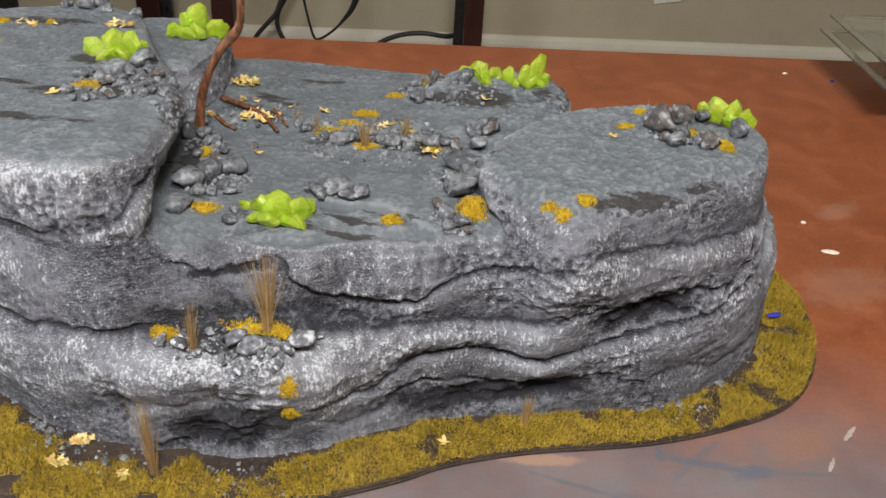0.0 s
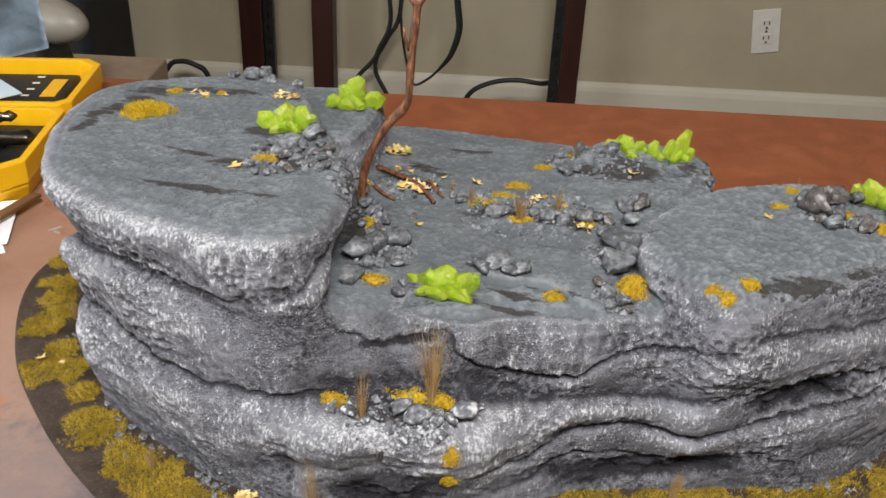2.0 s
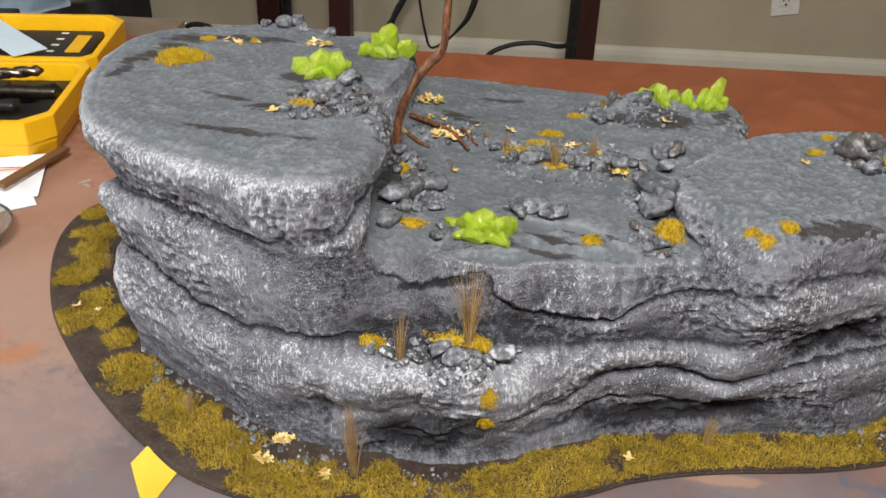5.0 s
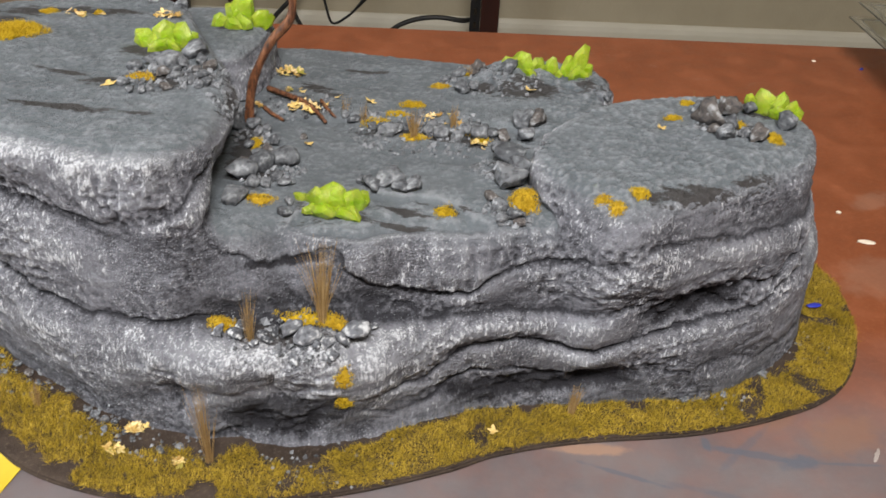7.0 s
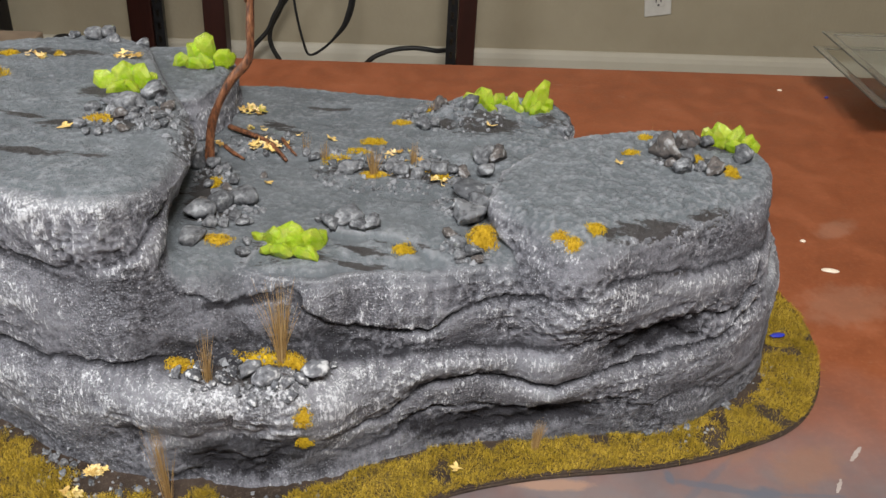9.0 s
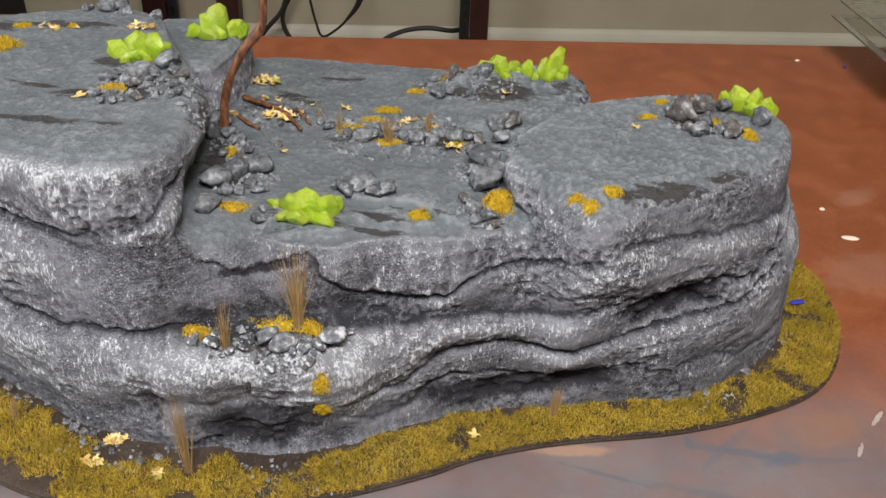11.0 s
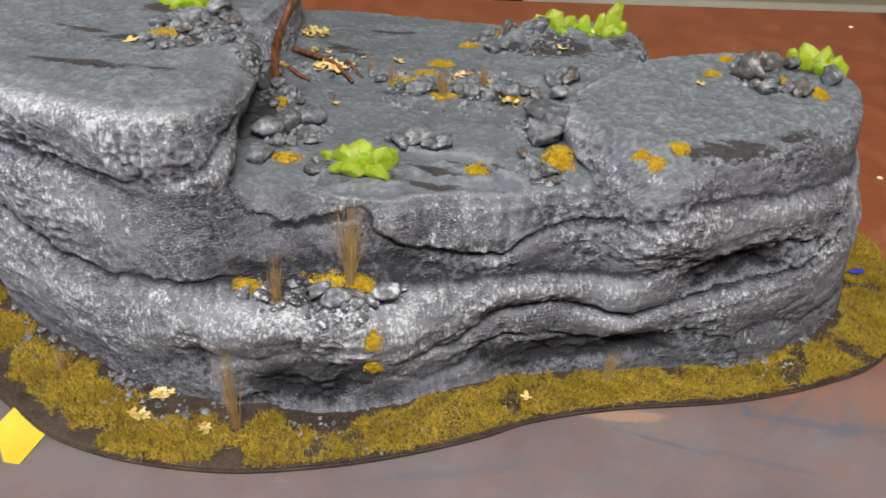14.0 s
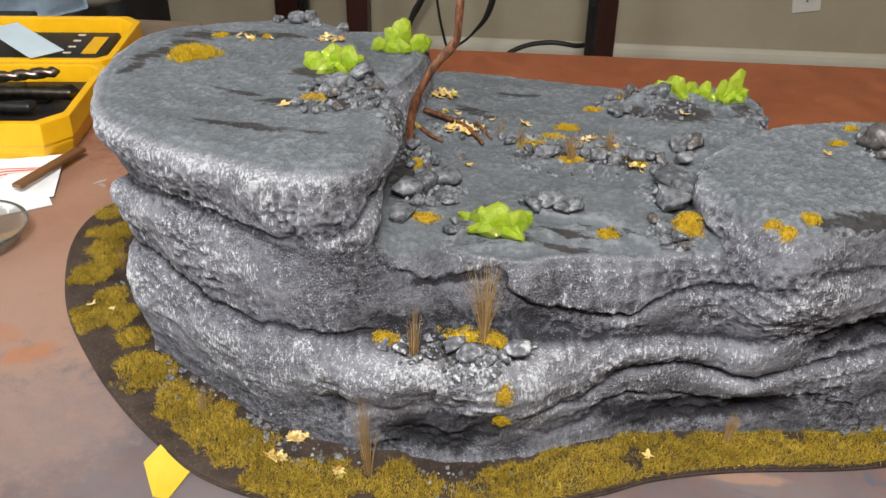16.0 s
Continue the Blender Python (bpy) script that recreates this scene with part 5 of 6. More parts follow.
# ---------------------------------------------------------------- crystals
def crystal_bm(w, h, seed):
    """A chipped resin plate: an uneven outline with smaller facets before and behind, edges softened."""
    r = random.Random(seed)
    bm = bmesh.new()
    k, thick, turn = r.randrange(6, 9), w * r.uniform(.34, .50), r.uniform(0, 6.28)
    for i in range(k):
        a, out = turn + 6.283 * (i + r.uniform(-.28, .28)) / k, r.uniform(.82, 1.12)
        x, z = .58 * w * math.cos(a) * out, h * (.45 + .56 * math.sin(a) * out)
        bm.verts.new((x, r.uniform(-.2, .2) * thick, z))
        for side, f in ((-1, r.uniform(.45, .80)), (1, r.uniform(.45, .80))):
            bm.verts.new((x * f, side * thick * r.uniform(.40, .60), h * .45 + (z - h * .45) * f))
    hull = bmesh.ops.convex_hull(bm, input=list(bm.verts))
    loose = [g for g in hull["geom_interior"] if isinstance(g, bmesh.types.BMVert)]
    bmesh.ops.delete(bm, geom=loose, context="VERTS")
    bmesh.ops.dissolve_limit(bm, angle_limit=radians(12), verts=bm.verts, edges=bm.edges)
    bmesh.ops.bevel(bm, geom=list(bm.edges), offset=w * 0.025, segments=1, affect="EDGES", profile=0.6)
    return bm


def crystal_cluster(x, y, z, rows, label, seed, size=0.95, tall=1.0):
    """rows: dx, dy, width, height in mm, tilt to the side and to the back in degrees."""
    thing = empty("crystal_cluster", pose(x, y, z), label, "crystals", "green crystal clusters")
    for i, (dx, dy, w, h, tx, ty) in enumerate(rows):
        part("crystal", crystal_bm(w * size * (1.15 if tall > 1 else 1.0) / 800, h * size * tall / 960, seed * 31 + i), CRYSTAL, thing, smooth=False, m=pose(dx * size / 1000, dy * size / 1000, -.0018, -ty, tx, 38 * math.sin(2.3 * i + seed)))
    return thing


GREEN = "translucent lime green resin crystals glued on "
crystal_cluster(-.178, .541, rooted(-.178, .541), [(0, 0, 15, 17, 0, 5), (-9, -2, 13, 14, -22, 0), (9, 2, 12, 18, 18, 0), (-3, -6, 13, 10, -8, -25), (7, -5, 11, 10, 18, -25), (-14, 1, 8, 9, -35, 0), (13, 0, 8, 12, 35, 0)], GREEN + "the tall rock", 1, 0.84, 1.2)
crystal_cluster(-.150, .613, rooted(-.150, .613), [(1, 2, 14, 26, 2, 0), (-5, 0, 12, 19, -10, 0), (-12, -2, 10, 12, -26, -5), (11, -1, 10, 15, 22, 0), (4, -5, 12, 14, 6, -15), (16, 0, 7, 13, 25, 0), (-3, -5, 11, 11, -8, -20)], GREEN + "a back knob of rock", 2)
crystal_cluster(-.0635, .446, rooted(-.0635, .446), [(0, 0, 16, 17, 0, 5), (-9, -1, 13, 14, -25, 0), (9, 0, 13, 15, 25, 0), (-4, -6, 12, 10, -12, -30), (6, -6, 12, 10, 15, -30), (14, 2, 7, 13, 32, 10), (12, -5, 10, 8, 35, -20), (-13, -4, 8, 8, -35, -15)], GREEN + "the shelf edge", 3, 0.85, 1.15)
crystal_cluster(-.0830, .450, rooted(-.0830, .450), [(0, 0, 7, 6, 0, 0), (2, 1, 5, 5, 20, 0)], "one small translucent lime green resin crystal", 4)
crystal_cluster(.042, .627, .1415, [(-2, 0, 13, 21, -4, 0), (6, 1, 11, 16, 14, 0), (-8, 0, 10, 16, -16, 0), (3, -4, 10, 11, 8, -15)], GREEN + "the back edge", 5)
crystal_cluster(.060, .629, .1415, [(0, 0, 9, 16, 2, 0), (-4, 0, 6, 11, -14, 0), (4, -1, 6, 8, 20, 0)], "small translucent lime green resin crystals at the back edge", 6)
crystal_cluster(.0775, .628, .1415, [(1, 0, 12, 28, 3, 0), (-5, 0, 9, 20, -7, 0), (6, 0, 7, 14, 14, 0), (-2, -4, 9, 13, -4, -15), (4, -4, 8, 11, 8, -15)], "tallest translucent lime green resin crystals at the back edge", 7)
crystal_cluster(.195, .556, rooted(.195, .556), [(0, 0, 14, 19, 4, 0), (-7, 1, 13, 20, -14, 0), (-14, 3, 7, 17, -30, 0), (8, 0, 12, 13, 32, 0), (0, -6, 11, 12, 0, -20), (14, 0, 9, 9, 45, 0)], GREEN + "the round flat rock", 8, 0.80, 1.15)


# ---------------------------------------------------------------- twigs
def build_twig():
    t = empty("twig_tree", pose(0, 0, 0), "bare forked brown twig planted like a dead tree", "twig")
    z = rooted(-.1305, .537) - .004
    part("trunk", tube([(-.1300, .535, z), (-.1275, .535, .156), (-.1225, .535, .172), (-.1130, .535, .190), (-.1015, .535, .2045), (-.0995, .535, .222), (-.0985, .536, .240), (-.0970, .538, .256), (-.0965, .539, .266)],
                       [.0036, .0027, .0029, .0023, .0027, .0030, .0022, .0026, .0023, .0027, .0024, .0031], 10, 48), BARK, t, "copper-brown bark", True)
    part("branch", tube([(-.0965, .539, .264), (-.1025, .542, .272), (-.104, .542, .284), (-.110, .544, .300)], [.0030, .0026, .0022, .0012], 8, 12), BARK, t, "", True)
    part("branch", tube([(-.0965, .539, .264), (-.092, .541, .271), (-.0875, .539, .281), (-.083, .537, .297)], [.0026, .0021, .0018, .0010], 8, 12), BARK, t, "", True)
    part("stub", tube([(-.1005, .535, .238), (-.1030, .534, .246), (-.1035, .534, .252)], [.0012, .0010, .0006], 6), BARK, t, "", True)


def fallen_twig(pts, rad):
    bm = tube([(x, y, rooted(x, y) + rad * (0.9 + up)) for x, y, up in pts], [rad, rad * .9, rad * .6], 8, 14)
    tagged(new("fallen_twig", bm_mesh("fallen_twig", bm, BARK, True)), "short broken brown twig lying on the rock", "twig", "broken twigs")


build_twig()
fallen_twig([(-.127, .579, .2), (-.112, .569, .6), (-.096, .556, .8), (-.083, .541, .3)], .0018)
fallen_twig([(-.124, .553, .2), (-.117, .546, .5), (-.109, .539, .2)], .0014)
fallen_twig([(-.090, .566, .2), (-.084, .555, .4), (-.078, .548, .1)], .0011)


# ---------------------------------------------------------------- drill case and clutter on the table
def tray_bm(w, d, h, wall, chamfer, floor=0.003):
    """An open moulded tray, x from 0 to -w, y from 0 to d; two corners cut off."""
    def ring(inset, z):
        c = chamfer
        pts = [(-inset - c, inset), (-inset, inset + c), (-inset, d - inset - c * .5), (-inset - c * .5, d - inset), (-w + inset, d - inset), (-w + inset, inset)]
        return [(x, y, z) for x, y in pts]
    bm = bmesh.new()
    rings = [[bm.verts.new(v) for v in r] for r in (ring(.004, 0), ring(0, h * .35), ring(0, h * .42), ring(-.0015, h * .46), ring(-.0015, h), ring(wall, h), ring(wall + .003, floor))]
    for a, b in zip(rings, rings[1:]):
        for i in range(6):
            bm.faces.new((a[i], a[(i + 1) % 6], b[(i + 1) % 6], b[i]))
    bm.faces.new(rings[0][::-1])
    bm.faces.new(rings[-1])
    bmesh.ops.bevel(bm, geom=list(bm.edges), offset=.0012, segments=2, affect="EDGES", profile=.6)
    return bm


def drill_bit(length, rad, twist, at, turn, tilt, mat, label):
    """A drill bit with a fluted part and a plain shank."""
    t = empty("drill_bit", pose(*at, 0, tilt, turn), label, "drill bit", "drill bits in the case")
    bm = bmesh.new()
    n, sides, rings = 60, 10, []
    for i in range(n):
        f = i / (n - 1)
        ring = []
        for k in range(sides):
            a = 6.283 * k / sides
            q = rad * (1 - .38 * max(0, math.cos(2 * (a - twist * f))) ** 2) * (1 if f < .93 else (1 - (f - .93) / .07 * .8))
            ring.append(bm.verts.new((length * (.35 + .65 * f), q * math.cos(a), q * math.sin(a))))
        rings.append(ring)
    for a, b in zip(rings, rings[1:]):
        for k in range(sides):
            bm.faces.new((a[k], a[(k + 1) % sides], b[(k + 1) % sides], b[k]))
    bm.faces.new(rings[0][::-1])
    bm.faces.new(rings[-1])
    part("flute", bm, mat, t, "", True)
    part("shank", tube([(0, 0, 0), (length * .34, 0, 0), (length * .352, 0, 0)], [rad * .72, rad * .72, rad * .72], 6), mat, t)


CASE = pose(-.505, .866, 0, 0, 0, 10)


def build_case():
    t = empty("drill_case", CASE, "open yellow plastic drill case with black inserts on the table", "tool case")
    tray = part("tray", tray_bm(.30, .150, .040, .006, .020), YELLOW, t, "yellow moulded plastic", m=pose(.0, -.150, 0))
    part("tray_insert", box_bm(.270, .118, .022, .003, (-.150, -.073, .004)), BLACK, t, "black moulded insert")
    for i in range(7):
        part("holder", box_bm(.012, .050 if i % 2 else .036, .006, .0015, (-.045 - .034 * i, -.055, .025)), BLACK, t)
    part("hinge_bar", box_bm(.285, .012, .036, .002, (-.155, .002, .002)), YELLOW, t)
    for x in (-.06, -.15, -.24):
        part("hinge_slot", box_bm(.045, .0025, .003, 0, (x, -.0045, .0345)), BLACK, t)
    lid = part("lid", tray_bm(.30, .140, .040, .006, .018), YELLOW, t, "open yellow plastic lid", m=pose(-.0, .149, 0) @ Matrix.Diagonal((1, -1, 1, 1)))
    part("lid_insert", box_bm(.19, .105, .026, .003, (-.115, .072, .004)), BLACK, t, "black moulded insert")
    part("lid_step", box_bm(.06, .060, .033, .003, (-.255, .075, .003)), YELLOW, t)
    part("label", box_bm(.016, .052, .001, .0002, (-.036, .078, .0302)), YELLOW, t, "yellow raised label plate")
    for i in range(5):
        part("size_mark", box_bm(.008, .0035, .0006, 0, (-.060, .036 + .019 * i, .0302)), CHIP, t)
    part("latch", box_bm(.075, .020, .026, .003, (-.165, .160, .014)), BLACK, t, "black plastic carry handle")


build_case()


def case_point(u, v, z):
    return tuple(CASE @ Vector((u, v, z)))


drill_bit(.140, .0058, 16, (-.668, .783, .0365), 18, -3, STEEL, "bronze twist drill bit lying in the case")
drill_bit(.154, .0082, 2, (-.648, .757, .0385), 13, 0, DARK_STEEL, "thick dark steel drill bit lying in the case")
drill_bit(.110, .0068, 2, (-.632, .734, .0365), 12, 0, BLACK_METAL, "short black drill bit lying in the case")


def sheet(name, pts, mat, label, category, curl=0.0, z=0.0, thick=0.0005, group=""):
    """A thin flat piece with the outline pts, its far end curled up."""
    bm = bmesh.new()
    n = len(pts)
    low = [bm.verts.new((x, y, z + thick * .2)) for x, y in pts]
    top = [bm.verts.new((x, y, z + thick * 1.2)) for x, y in pts]
    bm.faces.new(low[::-1])
    bm.faces.new(top)
    for i in range(n):
        bm.faces.new((low[i], low[(i + 1) % n], top[(i + 1) % n], top[i]))
    if curl:
        bmesh.ops.subdivide_edges(bm, edges=list(bm.edges), cuts=6, use_grid_fill=True)
        y0 = min(v.co.y for v in bm.verts)
        y1 = max(v.co.y for v in bm.verts)
        for v in bm.verts:
            v.co.z += curl * ((v.co.y - y0) / (y1 - y0)) ** 2
    return tagged(new(name, bm_mesh(name, bm, mat)), label, category, group)


def rect(cx, cy, w, d, turn):
    c, s = math.cos(radians(turn)), math.sin(radians(turn))
    return [(cx + x * c - y * s, cy + x * s + y * c) for x, y in ((-w / 2, -d / 2), (w / 2, -d / 2), (w / 2, d / 2), (-w / 2, d / 2))]


def lidless(name, u, v, z, w, d, turn, mat, label, category):
    ob = new(name, bm_mesh(name, box_bm(w, d, .0012, .0003), mat))
    x, y, q = case_point(u, v, z)
    ob.matrix_world = pose(x, y, q, 0, 0, turn)
    return tagged(ob, label, category)


lidless("card", -.105, .060, .0425, .118, .036, -38, CARD, "pale blue blank card lying on the open drill case", "card")
lidless("paper_slip", -.215, .045, .0425, .060, .030, 40, PAPER, "white paper slip on the open drill case", "paper")
sheet("sticky_note", [(-.255, .368), (-.249, .386), (-.226, .366), (-.231, .344), (-.24, .345)], STICKY, "yellow paper scrap tucked against the terrain base", "paper scrap", .003)
sheet("paper", rect(-.545, .635, .15, .10, 38), PAPER, "white paper sheet under the drill case", "paper", 0.0, .0008)
sheet("paper", rect(-.520, .672, .10, .075, 20), PAPER, "white paper sheet with red marks", "paper", 0.004, .0016)
sheet("paper", rect(-.590, .690, .12, .11, 65), PAPER, "white paper sheet under the drill case", "paper", 0.0, .0024)
for i, (x, y, w) in enumerate(((-.505, .690, .045), (-.520, .680, .060), (-.530, .668, .035))):
    sheet("paper_mark", rect(x, y, w, .0012, 15 + 6 * i), mat_plain("red_ink", (.50, .06, .05), (.60, .12, .10), 90, .6), "faint red pencil line on the white paper", "drawing", 0, .0066)
bm = box_bm(.010, .082, .004, .001, (0, 0, 0))
stick = new("wood_stick", bm_mesh("wood_stick", bm, WOOD))
stick.matrix_world = pose(-.482, .692, .0075, 0, 0, -14)
tagged(stick, "short flat brown wooden stirring stick", "stick")


def clear_dish(x, y, r, h):
    bm = bmesh.new()
    prof = [(0, 0.001), (r * .82, 0.001), (r * .95, h * .8), (r, h), (r * 1.01, h), (r * .965, h * .8), (r * .84, 0), (0, 0)]
    rings = []
    for q, z in prof[1:-1]:
        rings.append([bm.verts.new((q * math.cos(6.283 * k / 40), q * math.sin(6.283 * k / 40), z)) for k in range(40)])
    for a, b in zip(rings, rings[1:]):
        for k in range(40):
            bm.faces.new((a[k], a[(k + 1) % 40], b[(k + 1) % 40], b[k]))
    bm.faces.new(rings[0])
    bm.faces.new(rings[-1][::-1])
    ob = new("plastic_dish", bm_mesh("plastic_dish", bm, CLEAR, True))
    ob.matrix_world = pose(x, y, .0045)
    tagged(ob, "shallow clear plastic dish lying on papers", "dish")


clear_dish(-.485, .575, .042, .012)


def clear_pack(x, y, z, w, d, h, turn, label):
    """A thin-walled clear container, wider at its rim than at its foot."""
    bm = bmesh.new()
    def ring(sx, sy, zz):
        return [bm.verts.new((a * sx / 2, b * sy / 2, zz)) for a, b in ((-1, -1), (1, -1), (1, 1), (-1, 1))]
    k, tw = .52, .0011
    rings = [ring(w * k, d * k, 0), ring(w * .97, d * .97, h * .96), ring(w + .012, d + .012, h * .96), ring(w + .012, d + .012, h), ring(w * .97 - tw, d * .97 - tw, h), ring(w * k - tw, d * k - tw, tw)]
    for a, b in zip(rings, rings[1:]):
        for i in range(4):
            bm.faces.new((a[i], a[(i + 1) % 4], b[(i + 1) % 4], b[i]))
    bm.faces.new(rings[0][::-1])
    bm.faces.new(rings[-1])
    bmesh.ops.bevel(bm, geom=list(bm.edges), offset=.0004, segments=1, affect="EDGES")
    ob = new("plastic_container", bm_mesh("plastic_container", bm, CLEAR))
    ob.matrix_world = pose(x, y, z, 0, 0, turn)
    tagged(ob, label, "container", "stacked clear containers")


clear_pack(.566, 1.015, .0004, .235, .17, .046, 4, "clear plastic food container on the table")
clear_pack(.574, 1.020, .0165, .235, .17, .046, 4, "clear plastic food container nested in another")

# small crumbs and paint marks lying on the table
CRUMBS = [(.332, .668, .0075, .0032, -8, CHIP, "pale oval wood chip on the table"), (.399, 1.096 - .03, .003, .002, 0, CHIP, "tiny pale crumb on the table"), (.323, .714, .0025, .002, 0, CHIP, "tiny pale crumb on the table"),
          (.449, 1.051, .003, .002, 30, BLUE, "tiny blue crumb on the table"), (.259, .564, .006, .0026, 15, BLUE, "small blue plastic bit on the grass")]
for x, y, a, b, turn, mat, label in CRUMBS:
    bm = bmesh.new()
    bmesh.ops.create_icosphere(bm, subdivisions=2, radius=1.0)
    for v in bm.verts:
        v.co *= 1 + .18 * noise.noise(v.co * 2 + Vector((x * 50, 0, 0)))
    ob = new("crumb", bm_mesh("crumb", bm, mat, True))
    ob.matrix_world = pose(x, y, (.0008 if mat is not BLUE or y > 1 else BASE_TOP + .0035), 0, 0, turn) @ Matrix.Diagonal((a, b, .0012, 1))
    tagged(ob, label, "crumb", "crumbs")


def paint_drip(x, y, length, width, turn, seed):
    r = random.Random(seed)
    n = 14
    left, right = [], []
    for i in range(n):
        f = i / (n - 1)
        w = width * (.35 + .65 * math.sin(math.pi * f) ** .6) * r.uniform(.75, 1.1)
        o = width * r.uniform(-.15, .15)
        left.append((length * (f - .5), o + w / 2))
        right.append((length * (f - .5), o - w / 2))
    c, s = math.cos(radians(turn)), math.sin(radians(turn))
    pts = [(x + a * c - b * s, y + a * s + b * c) for a, b in right + left[::-1]]
    sheet("paint_smear", pts, WHITE_PAINT, "dried white paint smear on the hardboard", "paint smear", 0, .0, .00025, "paint smears")


paint_drip(.2795, .4535, .017, .0030, 52, 1)
paint_drip(.260, .425, .013, .0024, 62, 2)
paint_drip(-.436, .690, .012, .003, 50, 3)
paint_drip(-.431, .684, .008, .003, -30, 4)


# ---------------------------------------------------------------- behind the table
def build_rack():
    t = empty("shelf_rack", pose(0, 0, FLOOR_Z), "tall dark mahogany shelf rack with black slotted rails", "shelf")
    top = 0.62 - FLOOR_Z
    for x0, x1, rail in ((-.802, -.742, 1), (-.614, -.560, 0), (.018, .064, -1)):
        part("post", box_bm(x1 - x0, .05, top, .003, ((x0 + x1) / 2, 2.325, 0)), MAHOGANY, t, "dark red-brown wood")
        if rail:
            xa = x1 + .0135 if rail > 0 else x0 - .0135
            rl = part("slotted_rail", box_bm(.025, .018, top, .001, (xa, 2.318, 0)), BLACK_METAL, t, "black slotted steel rail")
            for i in range(34):
                part("slot", box_bm(.007, .002, .016, 0, (xa, 2.3085, .05 + .034 * i)), DARK_STEEL, rl)
    part("shelf_board", box_bm(.98, .22, .025, .003, (-.37, 2.35, top)), MAHOGANY, t, "dark wooden shelf board")


build_rack()


def cable(name, pts, rad, label, category="cable"):
    bm = tube(pts, [rad, rad], 8, 40)
    return tagged(new(name, bm_mesh(name, bm, RUBBER, True)), label, category, "black cables")


cable("cable", [(-.20, 2.42, FLOOR_Z + .006), (-.225, 2.34, -.53), (-.205, 2.30, -.455), (-.152, 2.30, -.422), (-.089, 2.30, -.410), (-.030, 2.31, -.418), (.0, 2.36, -.435), (.02, 2.42, -.50)], .0065, "black power cable arching off the floor")
cable("cable", [(-1.06, 2.33, FLOOR_Z + .006), (-1.03, 2.30, -.50), (-.999, 2.30, -.442), (-.967, 2.30, -.429), (-.93, 2.30, -.436), (-.90, 2.31, -.47), (-.88, 2.33, FLOOR_Z + .006)], .007, "black power cable arching off the floor")
cable("cable", [(-.43, 2.36, .625), (-.437, 2.36, .2), (-.43, 2.35, -.15), (-.421, 2.35, -.298), (-.45, 2.35, -.370), (-.466, 2.35, -.405), (-.52, 2.35, -.47), (-.60, 2.37, FLOOR_Z + .006)], .006, "black cable hanging from the shelf")
cable("cable", [(-.395, 2.37, .625), (-.40, 2.37, .1), (-.395, 2.36, -.25), (-.43, 2.36, -.345), (-.458, 2.36, -.40), (-.459, 2.36, -.444), (-.43, 2.36, -.50), (-.38, 2.38, FLOOR_Z + .006)], .006, "black cable hanging from the shelf")
cable("cable", [(-1.09, 2.49, -.15), (-1.074, 2.49, -.297), (-1.043, 2.49, -.315), (-1.004, 2.49, -.319), (-.971, 2.49, -.306), (-.95, 2.49, -.25), (-.94, 2.49, -.1)], .004, "thin dark cable loop fixed to the wall")


def build_strap():
    """A flat strap hanging in a loop from the shelf."""
    line = spline([(-.37, .62), (-.372, .1), (-.374, -.14), (-.371, -.225), (-.365, -.295), (-.350, -.370), (-.335, -.406), (-.300, -.387), (-.272, -.358), (-.246, -.320), (-.230, -.260), (-.236, -.20), (-.25, -.06), (-.26, .2), (-.262, .62)], 70, False)
    bm = bmesh.new()
    wide = np.interp(np.arange(70), [0, 38, 46, 58, 69], [.014, .014, .034, .030, .014])
    rows = []
    for i, (x, z) in enumerate(line):
        d = line[min(i + 1, 69)] - line[max(i - 1, 0)]
        d = d / np.linalg.norm(d)
        nx, nz = -d[1], d[0]
        w = wide[i] / 2
        rows.append([bm.verts.new((x + nx * a * .45, 2.20 + b, z + nz * a * .45)) for a, b in ((w, -w * .5), (w, .0), (-w, w * .5), (-w, 0))])
    for a, b in zip(rows, rows[1:]):
        for k in range(4):
            bm.faces.new((a[k], a[(k + 1) % 4], b[(k + 1) % 4], b[k]))
    bm.faces.new(rows[0])
    bm.faces.new(rows[-1][::-1])
    tagged(new("strap", bm_mesh("strap", bm, BLACK, True)), "black webbing strap hanging in a loop from the shelf", "strap")


build_strap()


def build_outlet():
    t = empty("wall_outlet", ROOM_TURN @ pose(.548, WALL_Y, -.308, 0, -8), "white double power socket on the beige wall", "socket")
    part("plate", box_bm(.072, .006, .117, .0022, (0, -.003, -.0585)), WHITE_PLASTIC, t, "white plastic cover plate")
    for z in (-.0195, .0195):
        face = part("socket_face", box_bm(.034, .003, .028, .0014, (0, -.0072, z - .014)), WHITE_PLASTIC, t)
        for x in (-.0065, .0065):
            part("slot", box_bm(.0026, .001, .009, 0, (x, -.0090, z - .001)), BLACK, face)
        part("ground_hole", box_bm(.005, .001, .005, 0, (0, -.0090, z - .011)), BLACK, face)
    part("screw", box_bm(.006, .002, .006, .0008, (0, -.0065, -.003)), STEEL, t)


build_outlet()


def rounded_box(name, centre, size, bevel, mat, label, category, turn=0, warp=0.0):
    bm = bmesh.new()
    bmesh.ops.create_cube(bm, size=1.0)
    bmesh.ops.scale(bm, vec=size, verts=bm.verts)
    bmesh.ops.bevel(bm, geom=list(bm.edges), offset=bevel, segments=5, affect="EDGES", profile=.5)
    if warp:
        bmesh.ops.subdivide_edges(bm, edges=list(bm.edges), cuts=3, use_grid_fill=True)
        for v in bm.verts:
            v.co += v.co.normalized() * warp * noise.fractal(v.co * 9, 1.0, 2.0, 3)
    ob = new(name, bm_mesh(name, bm, mat, True))
    ob.matrix_world = pose(*centre, 0, 0, turn)
    return tagged(ob, label, category)


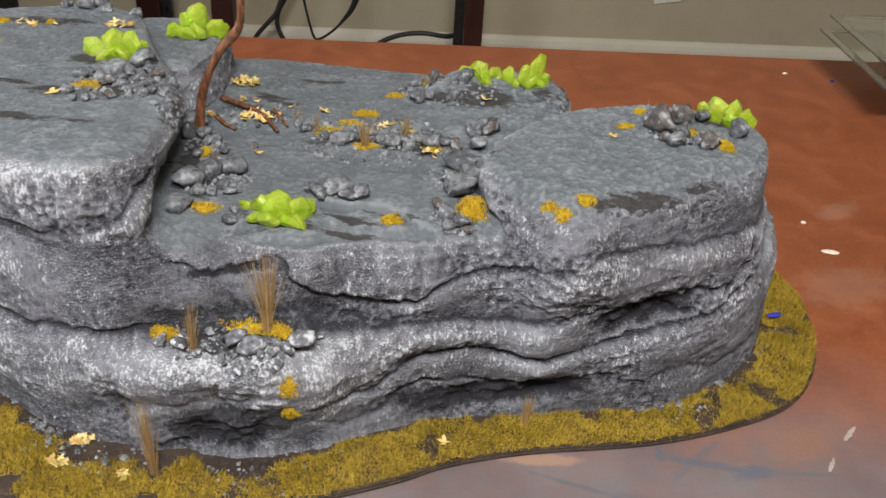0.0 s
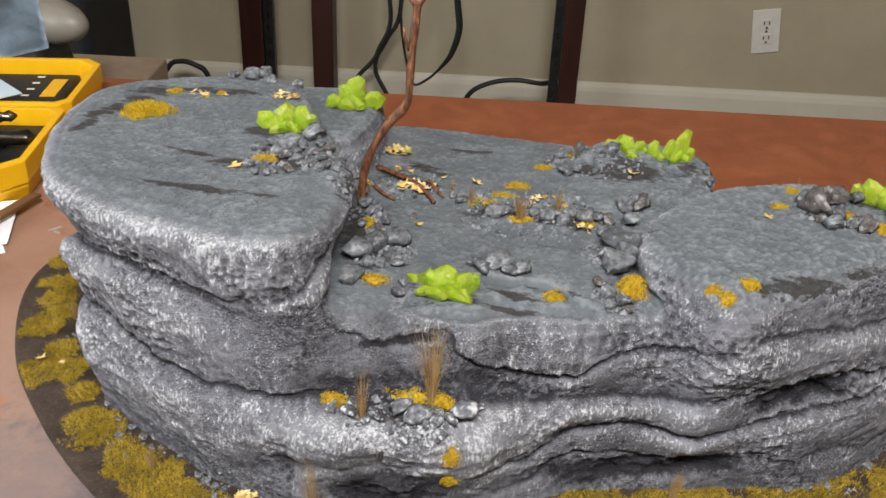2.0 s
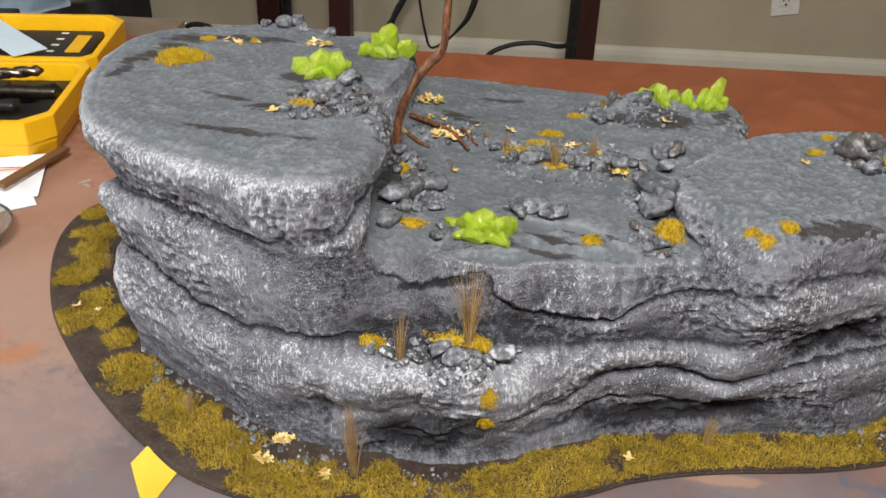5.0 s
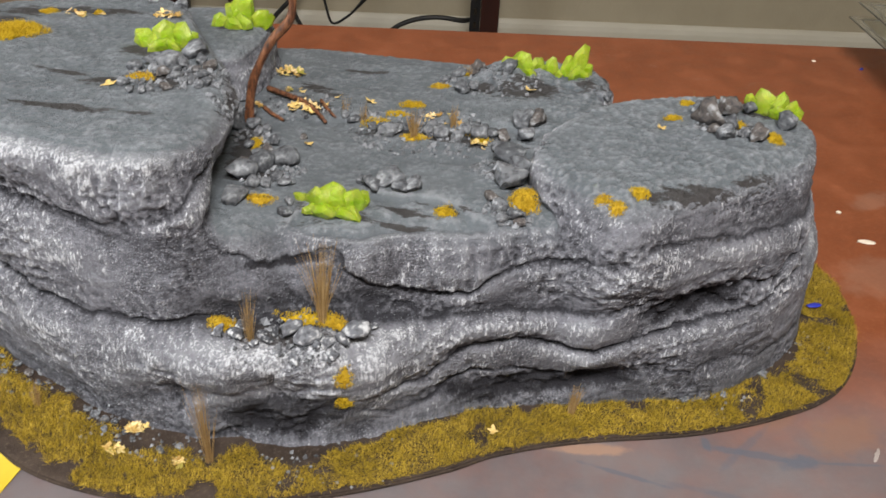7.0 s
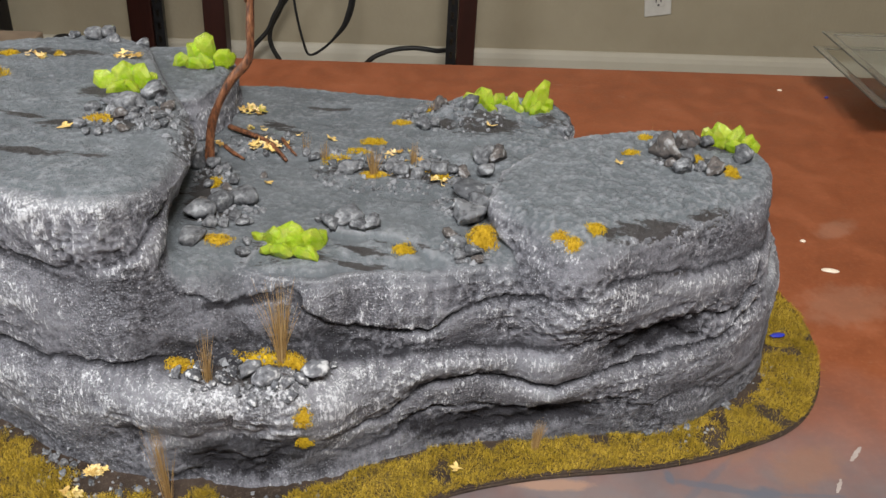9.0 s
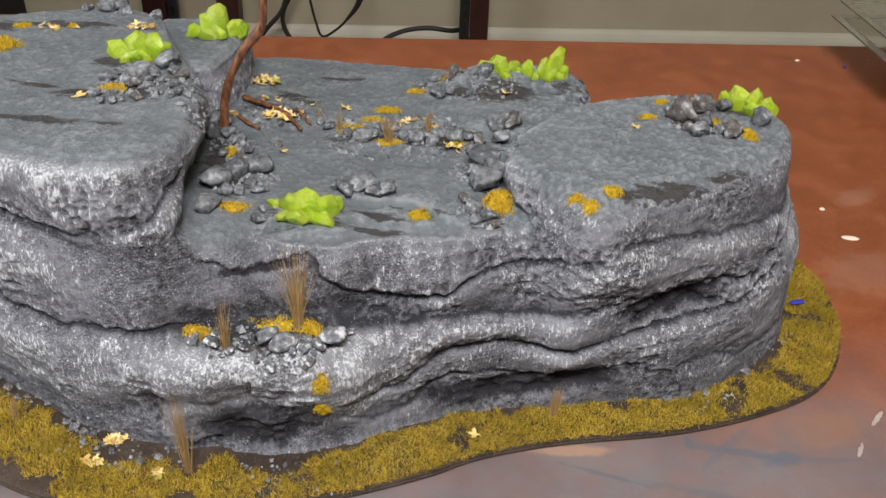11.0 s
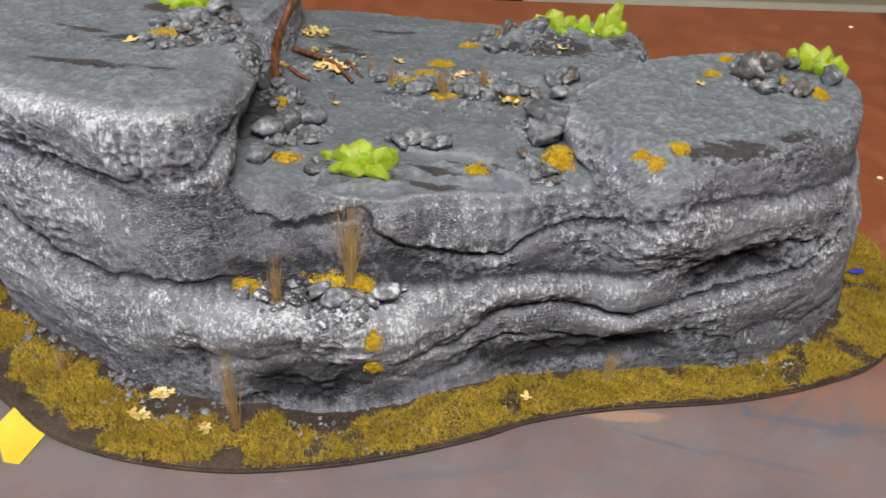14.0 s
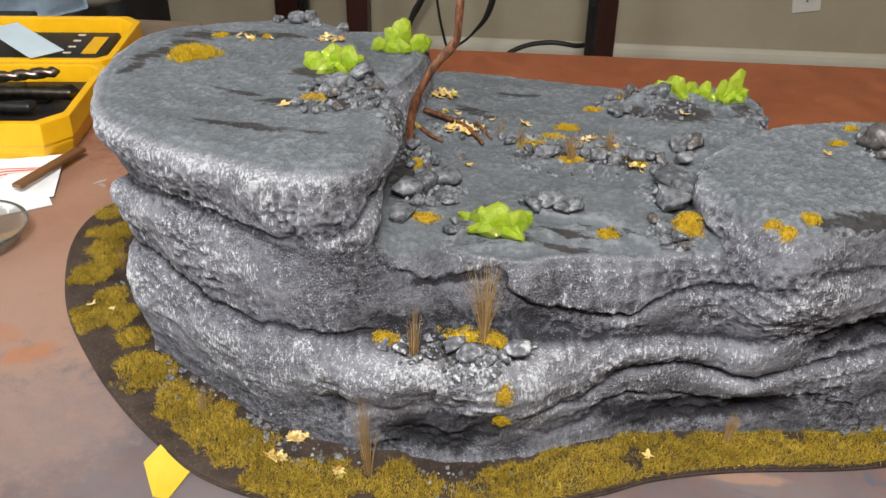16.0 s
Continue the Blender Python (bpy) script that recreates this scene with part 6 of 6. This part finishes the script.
rounded_box("cardboard_box", (-.84, 1.56, (-.185 + FLOOR_Z) / 2), (.24, .16, -.185 - FLOOR_Z), .004, CARDBOARD, "plain brown cardboard box standing behind the table", "box", 4)
rounded_box("black_case", (-1.075, 1.86, (.30 + FLOOR_Z) / 2), (.30, .22, .30 - FLOOR_Z), .03, BLACK, "tall black case standing behind the table", "case", 0)
rounded_box("black_bag", (-.865, 1.38, (-.075 + FLOOR_Z) / 2), (.16, .14, -.075 - FLOOR_Z), .04, BLACK, "soft black bag standing behind the table", "bag", 10, .01)


def build_towel():
    """A crumpled sheet of blue paper draped over the drill case lid's back."""
    bm = bmesh.new()
    n, m = 36, 24
    grid = []
    for i in range(n):
        row = []
        for j in range(m):
            u, v = i / (n - 1), j / (m - 1)
            q = Vector((-.87 + .21 * u + .03 * v, 1.072 - .05 * v + .05 * u * u, 0.004 + .19 * v * (1 - .40 * u ** 2)))
            q += Vector((0, .5, .35)) * .022 * noise.fractal(Vector((u * 3.2, v * 2.6, 1.7)), 1.0, 2.0, 3)
            q.z = max(q.z, .001)
            row.append(bm.verts.new(q))
        grid.append(row)
    for i in range(n - 1):
        for j in range(m - 1):
            bm.faces.new((grid[i][j], grid[i + 1][j], grid[i + 1][j + 1], grid[i][j + 1]))
    bmesh.ops.solidify(bm, geom=list(bm.faces), thickness=.0012)
    tagged(new("paper_towel", bm_mesh("paper_towel", bm, BLUE_CLOTH, True)), "crumpled pale blue paper towel behind the drill case", "paper towel")


build_towel()


def build_lamp_head():
    t = empty("lamp_head", pose(-.790, 1.38, -.040, 0, 0, -20), "beige rounded metal lamp head resting on the black bag", "lamp head")
    bm = bmesh.new()
    bmesh.ops.create_uvsphere(bm, u_segments=28, v_segments=16, radius=1)
    for v in bm.verts:
        v.co = Vector((v.co.x * .055 * (1 + .25 * v.co.x), v.co.y * .036, v.co.z * .036))
    part("shell", bm, BEIGE, t, "beige enamel", True)
    part("screw", tube([(.012, -.034, -.004), (.012, -.042, -.004)], [.005, .004], 8), STEEL, t)


build_lamp_head()
